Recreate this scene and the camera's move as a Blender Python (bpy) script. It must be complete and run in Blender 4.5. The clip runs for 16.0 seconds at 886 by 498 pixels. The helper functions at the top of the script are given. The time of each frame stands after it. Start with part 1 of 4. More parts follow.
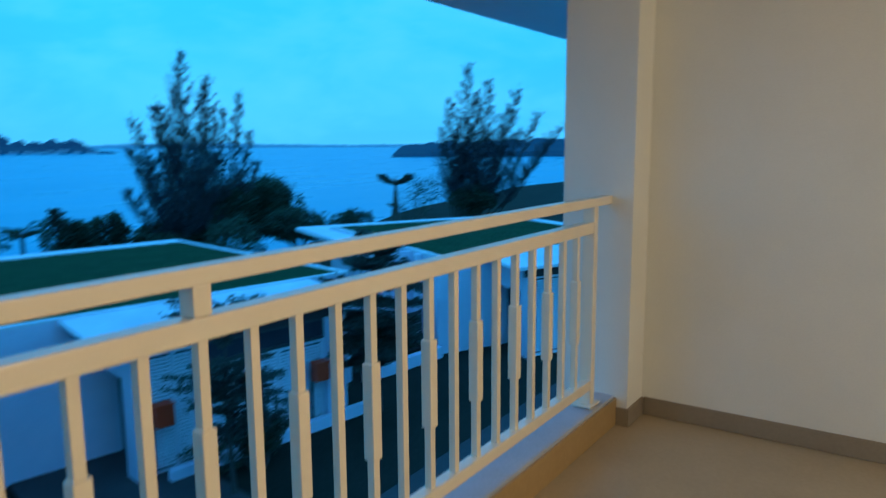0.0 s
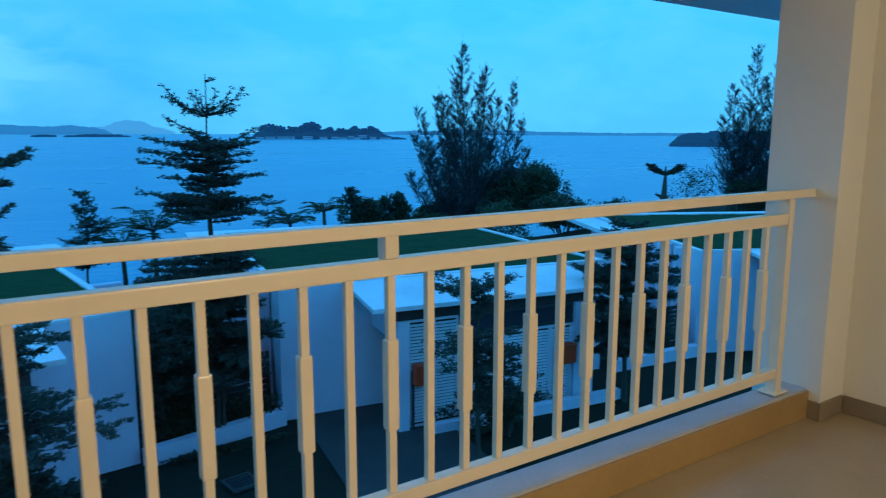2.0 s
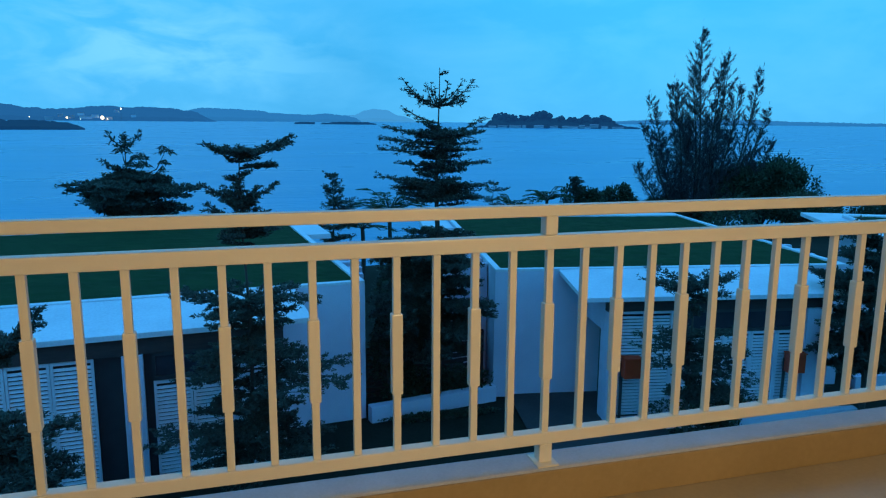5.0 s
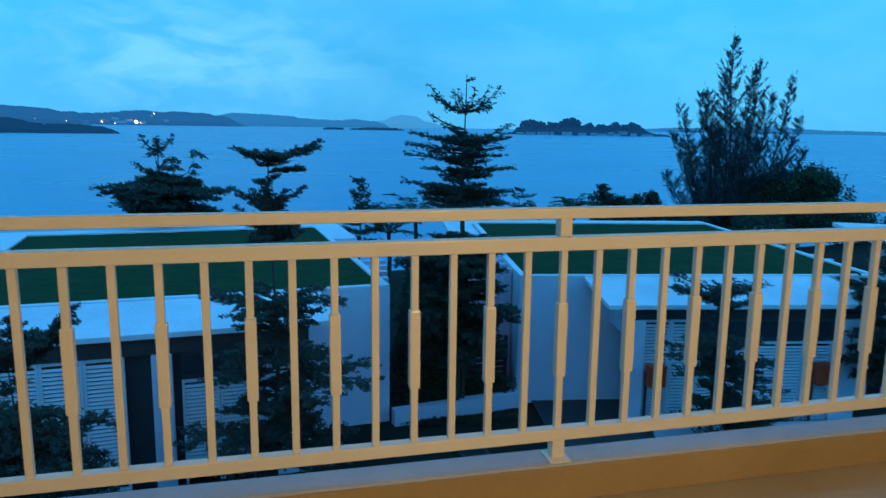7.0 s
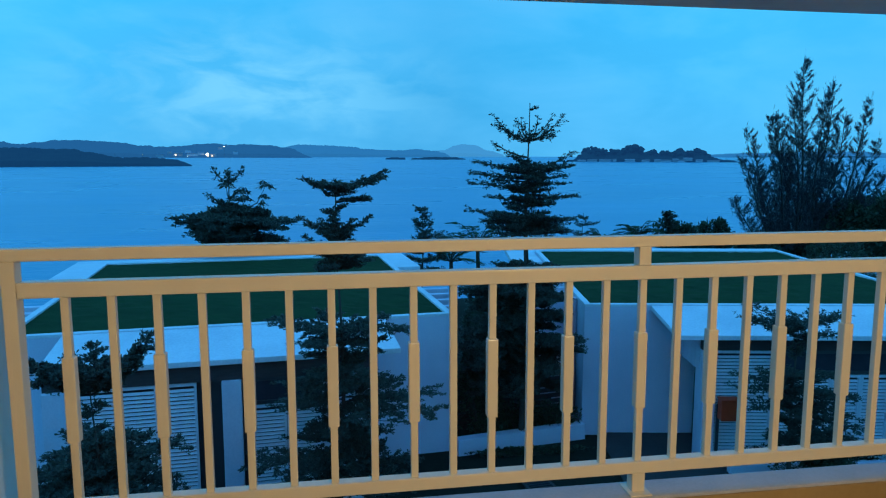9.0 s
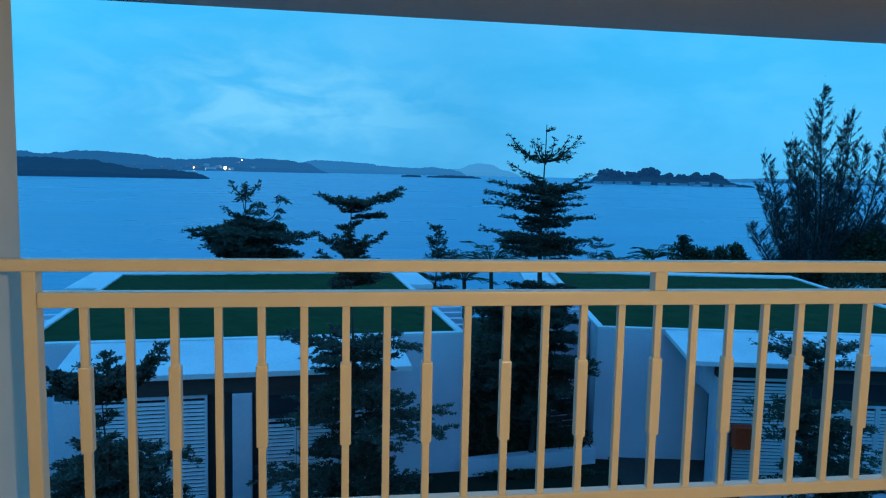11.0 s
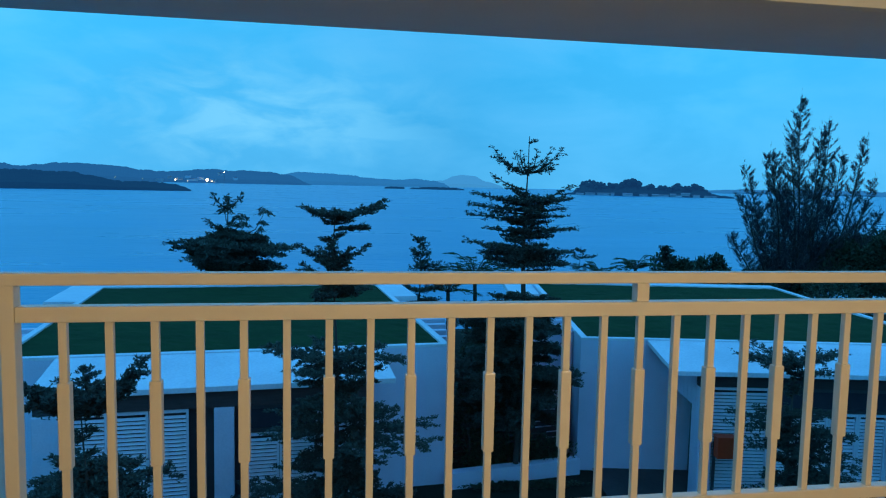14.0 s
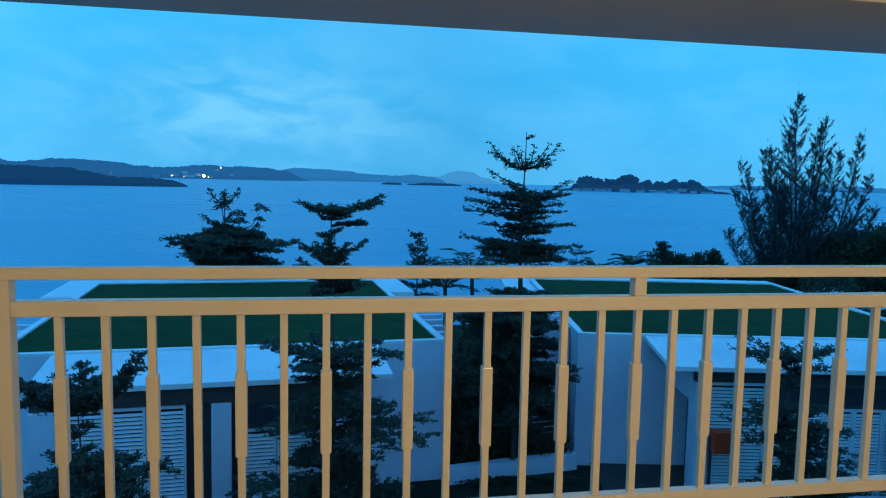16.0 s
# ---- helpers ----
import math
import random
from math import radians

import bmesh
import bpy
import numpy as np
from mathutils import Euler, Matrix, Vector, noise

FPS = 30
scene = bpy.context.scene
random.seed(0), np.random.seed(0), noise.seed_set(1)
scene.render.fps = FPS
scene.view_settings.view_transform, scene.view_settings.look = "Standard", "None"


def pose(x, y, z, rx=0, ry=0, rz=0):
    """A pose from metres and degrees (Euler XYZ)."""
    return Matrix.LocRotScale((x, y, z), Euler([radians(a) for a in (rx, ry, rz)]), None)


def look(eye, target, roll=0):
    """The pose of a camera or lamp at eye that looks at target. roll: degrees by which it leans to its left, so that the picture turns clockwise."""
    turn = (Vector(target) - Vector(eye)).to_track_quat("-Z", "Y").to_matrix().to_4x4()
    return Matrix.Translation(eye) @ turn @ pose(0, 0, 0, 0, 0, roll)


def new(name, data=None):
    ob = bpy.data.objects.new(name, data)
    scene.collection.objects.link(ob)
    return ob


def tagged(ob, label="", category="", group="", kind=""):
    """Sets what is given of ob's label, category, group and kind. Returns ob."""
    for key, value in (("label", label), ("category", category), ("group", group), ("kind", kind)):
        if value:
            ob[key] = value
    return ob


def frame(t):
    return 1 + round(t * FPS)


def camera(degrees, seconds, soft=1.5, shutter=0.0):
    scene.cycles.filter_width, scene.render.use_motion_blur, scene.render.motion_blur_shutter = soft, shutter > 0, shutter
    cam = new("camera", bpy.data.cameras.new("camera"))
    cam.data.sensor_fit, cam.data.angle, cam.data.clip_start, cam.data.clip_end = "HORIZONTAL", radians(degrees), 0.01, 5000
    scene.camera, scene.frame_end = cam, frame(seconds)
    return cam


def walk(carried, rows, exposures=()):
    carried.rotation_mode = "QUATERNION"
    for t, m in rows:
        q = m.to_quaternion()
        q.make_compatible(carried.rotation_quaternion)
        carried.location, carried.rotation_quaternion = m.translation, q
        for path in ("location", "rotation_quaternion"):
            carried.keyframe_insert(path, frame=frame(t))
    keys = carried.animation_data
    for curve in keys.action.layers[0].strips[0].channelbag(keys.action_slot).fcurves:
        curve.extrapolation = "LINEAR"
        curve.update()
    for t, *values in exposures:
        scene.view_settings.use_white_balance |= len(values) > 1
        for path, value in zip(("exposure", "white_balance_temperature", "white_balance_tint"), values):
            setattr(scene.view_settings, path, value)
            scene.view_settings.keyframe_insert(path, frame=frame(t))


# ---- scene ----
cam = camera(63.6, 16.0, soft=1.2, shutter=0.5)
PATH = [
    (0, (-0.996, -1.342, 1.408), (0.643, -0.231, 1.121), -0.3),
    (0.3, (-1.076, -1.556, 1.432), (0.461, -0.329, 1.073), 1.8),
    (0.5, (-1.095, -1.502, 1.409), (0.459, -0.284, 1.088), 0.9),
    (1, (-1.069, -1.646, 1.411), (0.306, -0.222, 1.123), 0.1),
    (1.5, (-1.071, -1.797, 1.409), (0.132, -0.239, 1.058), -0.1),
    (1.9, (-1.109, -1.895, 1.433), (0.029, -0.285, 1.101), 0.4),
    (2, (-1.129, -1.94, 1.422), (-0.012, -0.313, 1.103), 0.2),
    (2.5, (-1.171, -2.041, 1.425), (-0.245, -0.31, 1.038), 2.2),
    (3, (-1.18, -2.197, 1.437), (-0.38, -0.399, 1.082), 1.8),
    (3.5, (-1.096, -2.283, 1.438), (-0.355, -0.463, 1.068), 3.7),
    (4, (-1.081, -2.399, 1.433), (-0.437, -0.529, 1.133), 1.6),
    (4.5, (-1.149, -2.432, 1.445), (-0.576, -0.546, 1.104), 0.5),
    (6.8, (-1.159, -2.617, 1.46), (-0.641, -0.719, 1.098), 1.0),
    (7, (-1.149, -2.572, 1.447), (-0.663, -0.661, 1.11), 0.9),
    (7.5, (-1.174, -2.59, 1.443), (-0.761, -0.657, 1.142), 0.5),
    (8, (-1.188, -2.595, 1.453), (-0.798, -0.656, 1.162), 0.1),
    (8.5, (-1.207, -2.601, 1.45), (-0.854, -0.65, 1.187), 0.0),
    (9, (-1.216, -2.582, 1.451), (-0.895, -0.626, 1.191), 0.1),
    (11.5, (-1.226, -2.591, 1.46), (-0.939, -0.622, 1.257), 1.6),
    (12, (-1.225, -2.592, 1.459), (-0.909, -0.627, 1.257), 1.3),
    (12.5, (-1.226, -2.592, 1.458), (-0.911, -0.626, 1.267), 1.3),
    (13, (-1.227, -2.595, 1.46), (-0.912, -0.628, 1.277), 1.5),
    (13.5, (-1.226, -2.596, 1.462), (-0.898, -0.631, 1.288), 1.5),
    (14, (-1.225, -2.592, 1.462), (-0.896, -0.627, 1.285), 1.3),
    (14.5, (-1.226, -2.589, 1.458), (-0.893, -0.625, 1.278), 1.3),
    (15, (-1.225, -2.588, 1.459), (-0.887, -0.626, 1.274), 1.4),
    (15.5, (-1.224, -2.584, 1.46), (-0.884, -0.623, 1.27), 1.3),
    (16, (-1.225, -2.586, 1.455), (-0.888, -0.624, 1.267), 1.3),
]
walk(cam, [(t, look(eye, target, roll)) for t, eye, target, roll in PATH],
     [(0, 0.38, 5850, 10), (1.5, 0.35, 6150, 10), (3.0, 0.32, 6500, 10), (3.5, 0.38, 6500, 10), (4.0, 0.25, 6500, 10), (4.7, 0.17, 6500, 10), (7.0, 0.2, 6500, 10), (9.0, 0.1, 6500, 10), (12.0, 0.07, 6500, 10), (16.0, 0.07, 6500, 10)])

# ---- world, sun, lamps ----
SEA, G = -7.5, -6.0          # sea level and the gardens' ground, under the balcony's datum
FLOOR = -0.05


def nodes_of(owner):
    owner.use_nodes = True
    nt = owner.node_tree
    nt.nodes.clear()
    return nt


def node(nt, kind, **inputs):
    n = nt.nodes.new("ShaderNode" + kind)
    for key, value in inputs.items():
        n.inputs[key.replace("_", " ")].default_value = value
    return n


def ramp(nt, source, stops):
    r = nt.nodes.new("ShaderNodeValToRGB")
    el = r.color_ramp.elements
    while len(el) < len(stops):
        el.new(0.5)
    for e, (p, c) in zip(el, stops):
        e.position, e.color = p, (*c, 1)
    nt.links.new(source, r.inputs[0])
    return r.outputs[0]


def blend(nt, fac, a, b):
    m = nt.nodes.new("ShaderNodeMix")
    m.data_type = "RGBA"
    for s, v in ((m.inputs[0], fac), (m.inputs[6], a), (m.inputs[7], b)):
        if isinstance(v, (int, float)):
            s.default_value = v
        elif isinstance(v, tuple):
            s.default_value = (*v, 1)
        else:
            nt.links.new(v, s)
    return m.outputs[2]


def make_sky():
    w = bpy.data.worlds.new("dusk_sky")
    scene.world = w
    nt = nodes_of(w)
    tc = node(nt, "TexCoord")
    sep = node(nt, "SeparateXYZ")
    nt.links.new(tc.outputs["Generated"], sep.inputs[0])
    base = ramp(nt, sep.outputs["Z"], [(0.0, SKY[0]), (0.10, SKY[1]), (0.30, SKY[2]), (1.0, SKY[3])])
    mp = node(nt, "Mapping")
    mp.inputs["Scale"].default_value = (2.6, 2.6, 7.0)
    nt.links.new(tc.outputs["Generated"], mp.inputs[0])
    n = node(nt, "TexNoise", Scale=1.7, Detail=6.0, Roughness=0.55, Distortion=0.3)
    nt.links.new(mp.outputs[0], n.inputs["Vector"])
    soft = ramp(nt, n.outputs[0], [(0.44, (0, 0, 0)), (0.80, (0.75, 0.75, 0.75))])
    lit = blend(nt, soft, base, CLOUD)
    dark = ramp(nt, n.outputs[0], [(0.28, (0.92, 0.94, 0.96)), (0.54, (1, 1, 1))])
    mul = nt.nodes.new("ShaderNodeMix")
    mul.data_type, mul.blend_type = "RGBA", "MULTIPLY"
    mul.inputs[0].default_value = 1.0
    nt.links.new(lit, mul.inputs[6])
    nt.links.new(dark, mul.inputs[7])
    # the west stays lighter than the middle of the bay
    side = node(nt, "MapRange")
    side.inputs["From Min"].default_value, side.inputs["From Max"].default_value = -1.0, 1.0
    nt.links.new(sep.outputs["X"], side.inputs[0])
    wide = ramp(nt, side.outputs[0], [(0.25, (1.3, 1.22, 1.17)), (0.42, (1.1, 1.05, 1.03)), (0.58, (0.94, 0.93, 0.94)), (0.75, (1.18, 1.12, 1.09)), (0.9, (1.12, 1.06, 1.04))])
    mul2 = nt.nodes.new("ShaderNodeMix")
    mul2.data_type, mul2.blend_type = "RGBA", "MULTIPLY"
    mul2.inputs[0].default_value = 1.0
    nt.links.new(mul.outputs[2], mul2.inputs[6])
    nt.links.new(wide, mul2.inputs[7])
    # one bank of paler, torn cloud low over the hills
    gap = node(nt, "VectorMath")
    gap.operation = "SUBTRACT"
    nt.links.new(tc.outputs["Generated"], gap.inputs[0])
    gap.inputs[1].default_value = (-0.09, 0.99, 0.085)
    flat = node(nt, "VectorMath")
    flat.operation = "MULTIPLY"
    nt.links.new(gap.outputs[0], flat.inputs[0])
    flat.inputs[1].default_value = (1.0, 0.4, 2.6)
    far = node(nt, "VectorMath")
    far.operation = "LENGTH"
    nt.links.new(flat.outputs[0], far.inputs[0])
    near = ramp(nt, far.outputs["Value"], [(0.05, (1, 1, 1)), (0.30, (0, 0, 0))])
    mp2 = node(nt, "Mapping")
    mp2.inputs["Scale"].default_value = (6.0, 6.0, 15.0)
    nt.links.new(tc.outputs["Generated"], mp2.inputs[0])
    n2 = node(nt, "TexNoise", Scale=1.5, Detail=7.0, Roughness=0.55, Distortion=0.5)
    nt.links.new(mp2.outputs[0], n2.inputs["Vector"])
    torn = ramp(nt, n2.outputs[0], [(0.42, (0.12, 0.12, 0.12)), (0.62, (0.9, 0.9, 0.9))])
    both = nt.nodes.new("ShaderNodeMix")
    both.data_type, both.blend_type = "RGBA", "MULTIPLY"
    both.inputs[0].default_value = 1.0
    nt.links.new(near, both.inputs[6])
    nt.links.new(torn, both.inputs[7])
    out = blend(nt, both.outputs[2], mul2.outputs[2], BANK)
    bg = node(nt, "Background", Strength=1.0)
    nt.links.new(out, bg.inputs[0])
    nt.links.new(bg.outputs[0], node(nt, "OutputWorld").inputs[0])


SKY = ((0.068, 0.440, 0.840), (0.050, 0.450, 0.880), (0.038, 0.490, 0.980), (0.070, 0.380, 1.080))
CLOUD = (0.11, 0.53, 0.97)
BANK = (0.185, 0.62, 0.96)
make_sky()


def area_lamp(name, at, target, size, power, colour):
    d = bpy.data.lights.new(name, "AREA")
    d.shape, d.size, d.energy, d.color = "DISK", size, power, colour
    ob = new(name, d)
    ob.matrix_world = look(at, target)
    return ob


# unseen lamp behind the walker, inferred from the railing's warm light and its falloff
area_lamp("unseen_warm_lamp", (0.5, -4.2, 2.05), (-1.0, -0.05, 0.5), 0.35, 53, (1.0, 0.78, 0.48))


# ---- materials ----
def material(name, a, b, rough=0.6, scale=3.0, grain=60.0, bump=0.1, metal=0.0, spec=0.5, each=0.0, stretch=(1, 1, 1), glow=None):
    """Two tones mixed by a coarse and a fine noise, with a fine relief; each: how much single objects differ."""
    m = bpy.data.materials.new(name)
    nt = nodes_of(m)
    tc = node(nt, "TexCoord")
    mp = node(nt, "Mapping")
    mp.inputs["Scale"].default_value = stretch
    nt.links.new(tc.outputs["Object"], mp.inputs[0])
    n1 = node(nt, "TexNoise", Scale=scale, Detail=5.0, Roughness=0.6)
    n2 = node(nt, "TexNoise", Scale=grain, Detail=3.0, Roughness=0.6)
    for n in (n1, n2):
        nt.links.new(mp.outputs[0], n.inputs["Vector"])
    coarse = ramp(nt, n1.outputs[0], [(0.32, a), (0.68, b)])
    fine = ramp(nt, n2.outputs[0], [(0.3, a), (0.7, b)])
    col = blend(nt, 0.4, coarse, fine)
    if each:
        oi = node(nt, "ObjectInfo")
        hsv = node(nt, "HueSaturation")
        mr = node(nt, "MapRange")
        mr.inputs["To Min"].default_value, mr.inputs["To Max"].default_value = 1 - each, 1 + each
        nt.links.new(oi.outputs["Random"], mr.inputs[0])
        nt.links.new(mr.outputs[0], hsv.inputs["Value"])
        nt.links.new(col, hsv.inputs["Color"])
        col = hsv.outputs[0]
    bs = node(nt, "BsdfPrincipled", Roughness=rough, Metallic=metal)
    bs.inputs["Specular IOR Level"].default_value = spec
    nt.links.new(col, bs.inputs["Base Color"])
    # emission, used for the haze over the far shores
    if glow:
        bs.inputs["Emission Color"].default_value, bs.inputs["Emission Strength"].default_value = (*glow, 1), 1.0
    if bump:
        bp = node(nt, "Bump", Strength=bump, Distance=0.01)
        nt.links.new(n2.outputs[0], bp.inputs["Height"])
        nt.links.new(bp.outputs[0], bs.inputs["Normal"])
    nt.links.new(bs.outputs[0], node(nt, "OutputMaterial").inputs[0])
    return m


def leaf_material(name, a, b, rough=0.55):
    """Leaves that differ one by one, and let a little light through."""
    m = bpy.data.materials.new(name)
    nt = nodes_of(m)
    ge = node(nt, "NewGeometry")
    col = ramp(nt, ge.outputs["Random Per Island"], [(0.0, a), (1.0, b)])
    bs = node(nt, "BsdfPrincipled", Roughness=rough)
    bs.inputs["Specular IOR Level"].default_value = 0.3
    nt.links.new(col, bs.inputs["Base Color"])
    tr = node(nt, "BsdfTranslucent")
    nt.links.new(col, tr.inputs[0])
    mx = node(nt, "MixShader", Fac=0.34)
    nt.links.new(bs.outputs[0], mx.inputs[1])
    nt.links.new(tr.outputs[0], mx.inputs[2])
    nt.links.new(mx.outputs[0], node(nt, "OutputMaterial").inputs[0])
    return m


def water_material():
    m = bpy.data.materials.new("sea_water")
    nt = nodes_of(m)
    tc = node(nt, "TexCoord")
    waves = []
    for s, st in ((0.35, (1, 2.2, 1)), (0.03, (1, 3.0, 1)), (0.006, (1, 4.0, 1))):
        mp = node(nt, "Mapping")
        mp.inputs["Scale"].default_value = st
        nt.links.new(tc.outputs["Object"], mp.inputs[0])
        n = node(nt, "TexNoise", Scale=s, Detail=4.0, Roughness=0.6)
        nt.links.new(mp.outputs[0], n.inputs["Vector"])
        waves.append(n.outputs[0])
    bs = node(nt, "BsdfPrincipled", IOR=1.33)
    bs.inputs["Specular IOR Level"].default_value = 0.42
    col = ramp(nt, waves[2], [(0.3, WATER[0]), (0.7, WATER[1])])
    nt.links.new(col, bs.inputs["Base Color"])
    ro = node(nt, "MapRange")
    ro.inputs["To Min"].default_value, ro.inputs["To Max"].default_value = 0.22, 0.36
    nt.links.new(waves[1], ro.inputs[0])
    nt.links.new(ro.outputs[0], bs.inputs["Roughness"])
    bp = node(nt, "Bump", Strength=0.3, Distance=0.5)
    nt.links.new(waves[0], bp.inputs["Height"])
    nt.links.new(bp.outputs[0], bs.inputs["Normal"])
    nt.links.new(bs.outputs[0], node(nt, "OutputMaterial").inputs[0])
    return m


WATER = ((0.012, 0.228, 0.398), (0.020, 0.272, 0.474))
M_WATER = water_material()
M_RAIL = material("cream_metal_paint", (0.75, 0.67, 0.54), (0.80, 0.72, 0.585), rough=0.26, scale=4, grain=220, bump=0.05)
M_PLASTER = material("cream_wall_plaster", (0.67, 0.66, 0.61), (0.74, 0.73, 0.68), rough=0.85, scale=1.3, grain=140, bump=0.12)
M_SOFFIT = material("grey_soffit_paint", (0.66, 0.64, 0.63), (0.74, 0.72, 0.71), rough=0.9, scale=1.5, grain=90, bump=0.1)
M_TILE = material("tan_floor_tile", (0.33, 0.215, 0.085), (0.41, 0.275, 0.12), rough=0.42, scale=2.2, grain=45, bump=0.03)
M_FLOOR = material("beige_floor_tile", (0.36, 0.285, 0.185), (0.44, 0.355, 0.24), rough=0.4, scale=2.2, grain=45, bump=0.03)
M_SKIRT = material("brown_grey_skirting_tile", (0.22, 0.18, 0.135), (0.28, 0.23, 0.17), rough=0.45, scale=3, grain=50, bump=0.05)
M_CURB = material("grey_concrete_curb", (0.37, 0.39, 0.44), (0.48, 0.50, 0.56), rough=0.8, scale=4, grain=90, bump=0.2)
M_WHITE = material("white_render", (0.575, 0.545, 0.665), (0.75, 0.715, 0.825), rough=0.85, scale=0.55, grain=30, bump=0.15)
M_WHITE_ROOF = material("white_roof_coating", (0.56, 0.58, 0.64), (0.84, 0.85, 0.90), rough=0.6, scale=0.55, grain=18, bump=0.08)
M_LOUVRE = material("white_louvre_paint", (0.64, 0.64, 0.72), (0.76, 0.75, 0.82), rough=0.5, scale=2, grain=40, bump=0.05)
M_DARKWOOD = material("dark_brown_timber", (0.046, 0.030, 0.030), (0.078, 0.052, 0.050), rough=0.85, scale=3, grain=40, bump=0.2, stretch=(1, 1, 6))
# metal frames and poles; also the dark sheets that stand for shade indoors
M_FRAME_FILL = material("charcoal_frame_and_dark_fill", (0.03, 0.03, 0.035), (0.05, 0.05, 0.055), rough=0.45, scale=3, grain=60, bump=0.03)
# grey-violet base, lifted in place of what the panes reflect
M_GLASS = material("dark_window_glass", (0.035, 0.034, 0.045), (0.055, 0.052, 0.066), rough=0.12, scale=1, grain=3, bump=0.0, spec=0.6)
M_LAWN = material("lawn_grass", (0.010, 0.034, 0.011), (0.018, 0.058, 0.018), rough=0.95, scale=1.2, grain=60, bump=0.6, spec=0.1)
M_GROUND = material("garden_ground", (0.014, 0.016, 0.010), (0.032, 0.031, 0.022), rough=0.95, scale=0.35, grain=9, bump=0.5, spec=0.1)
M_PAVE = material("grey_concrete_paving", (0.032, 0.028, 0.027), (0.064, 0.057, 0.054), rough=0.85, scale=0.7, grain=14, bump=0.3)
M_BARK = material("grey_brown_bark", (0.045, 0.036, 0.030), (0.095, 0.078, 0.062), rough=0.9, scale=5, grain=40, bump=0.6, stretch=(1, 1, .3))
M_LEAF = leaf_material("almond_tree_leaf", (0.040, 0.055, 0.048), (0.104, 0.120, 0.092))
M_LEAF_DARK = leaf_material("dark_shrub_leaf", (0.028, 0.048, 0.032), (0.072, 0.104, 0.058))
# bluer and paler than bare needles: distance haze is mixed into the colour
M_NEEDLE = leaf_material("casuarina_needle_haze", (0.058, 0.060, 0.072), (0.112, 0.110, 0.122))
M_PALM = leaf_material("palm_frond", (0.020, 0.050, 0.018), (0.050, 0.095, 0.034))
M_RED = material("red_orange_enamel", (0.74, 0.050, 0.014), (0.84, 0.070, 0.02), rough=0.4, scale=6, grain=60, bump=0.03)
# far shores: air haze is put in as bluer base and blue emission
M_HEAD_HAZE = material("headland_forest_haze_glow", (0.012, 0.030, 0.030), (0.024, 0.045, 0.040), rough=1, scale=0.05, grain=0.4, bump=0.0, spec=0.0, glow=(0.004, 0.031, 0.102))
M_HILL_HAZE = material("far_hill_haze_glow", (0.020, 0.050, 0.060), (0.035, 0.065, 0.075), rough=1, scale=0.01, grain=0.1, bump=0.0, spec=0.0, glow=(0.012, 0.085, 0.230))
M_MIDHILL_HAZE = material("mid_hill_haze_glow", (0.03, 0.07, 0.09), (0.045, 0.085, 0.105), rough=1, scale=0.01, grain=0.1, bump=0.0, spec=0.0, glow=(0.018, 0.135, 0.330))
M_HAZE = material("farthest_hill_haze_glow", (0.04, 0.09, 0.12), (0.05, 0.10, 0.13), rough=1, scale=0.01, grain=0.1, bump=0.0, spec=0.0, glow=(0.045, 0.240, 0.480))
M_FARROOF = material("far_house_roof", (0.17, 0.17, 0.20), (0.26, 0.25, 0.29), rough=0.8, scale=0.3, grain=2, bump=0.0, each=0.4)
M_FARWALL = material("far_house_wall", (0.36, 0.35, 0.40), (0.55, 0.54, 0.58), rough=0.9, scale=0.3, grain=2, bump=0.0, each=0.3)


def glow_material(name, colour, strength):
    m = bpy.data.materials.new(name)
    nt = nodes_of(m)
    e = node(nt, "Emission", Strength=strength)
    e.inputs[0].default_value = (*colour, 1)
    nt.links.new(e.outputs[0], node(nt, "OutputMaterial").inputs[0])
    return m


M_LAMP = glow_material("distant_lamp_glow", (1.0, 0.80, 0.50), 6.0)


# ---- mesh helpers ----
def box(bm, lo, hi, bevel=0.0, m=None):
    """A box from corner lo to corner hi, with its edges rounded by bevel."""
    made = bmesh.ops.create_cube(bm, size=1.0)["verts"]
    c = [(a + b) / 2 for a, b in zip(lo, hi)]
    s = [abs(b - a) for a, b in zip(lo, hi)]
    for v in made:
        v.co = Vector([c[i] + v.co[i] * s[i] for i in range(3)])
    if bevel:
        edges = list({e for v in made for e in v.link_edges})
        out = bmesh.ops.bevel(bm, geom=edges, offset=bevel, segments=2, affect="EDGES", profile=0.6)
        made = list({v for v in out["verts"]} | {v for v in made if v.is_valid})
    if m is not None:
        bmesh.ops.transform(bm, matrix=m, verts=made)
    return made


def mesh_of(name, bm, mat):
    me = bpy.data.meshes.new(name)
    bmesh.ops.recalc_face_normals(bm, faces=bm.faces[:])
    bm.to_mesh(me)
    bm.free()
    me.materials.append(mat)
    return me


def part(name, bm, mat, parent, label=""):
    ob = new(name, mesh_of(name, bm, mat))
    ob.parent = parent
    if label:
        tagged(ob, label)
    return ob


def boxes(*specs):
    bm = bmesh.new()
    for lo, hi, *r in specs:
        box(bm, lo, hi, *r)
    return bm


def structure(name, bm, mat, label="", category=""):
    return tagged(new(name, mesh_of(name, bm, mat)), label, category, kind="structure")


def raw_mesh(name, verts, faces, mat, smooth=False):
    me = bpy.data.meshes.new(name)
    me.from_pydata([tuple(map(float, v)) for v in verts], [], faces)
    me.materials.append(mat)
    if smooth:
        for p in me.polygons:
            p.use_smooth = True
    me.update()
    return me


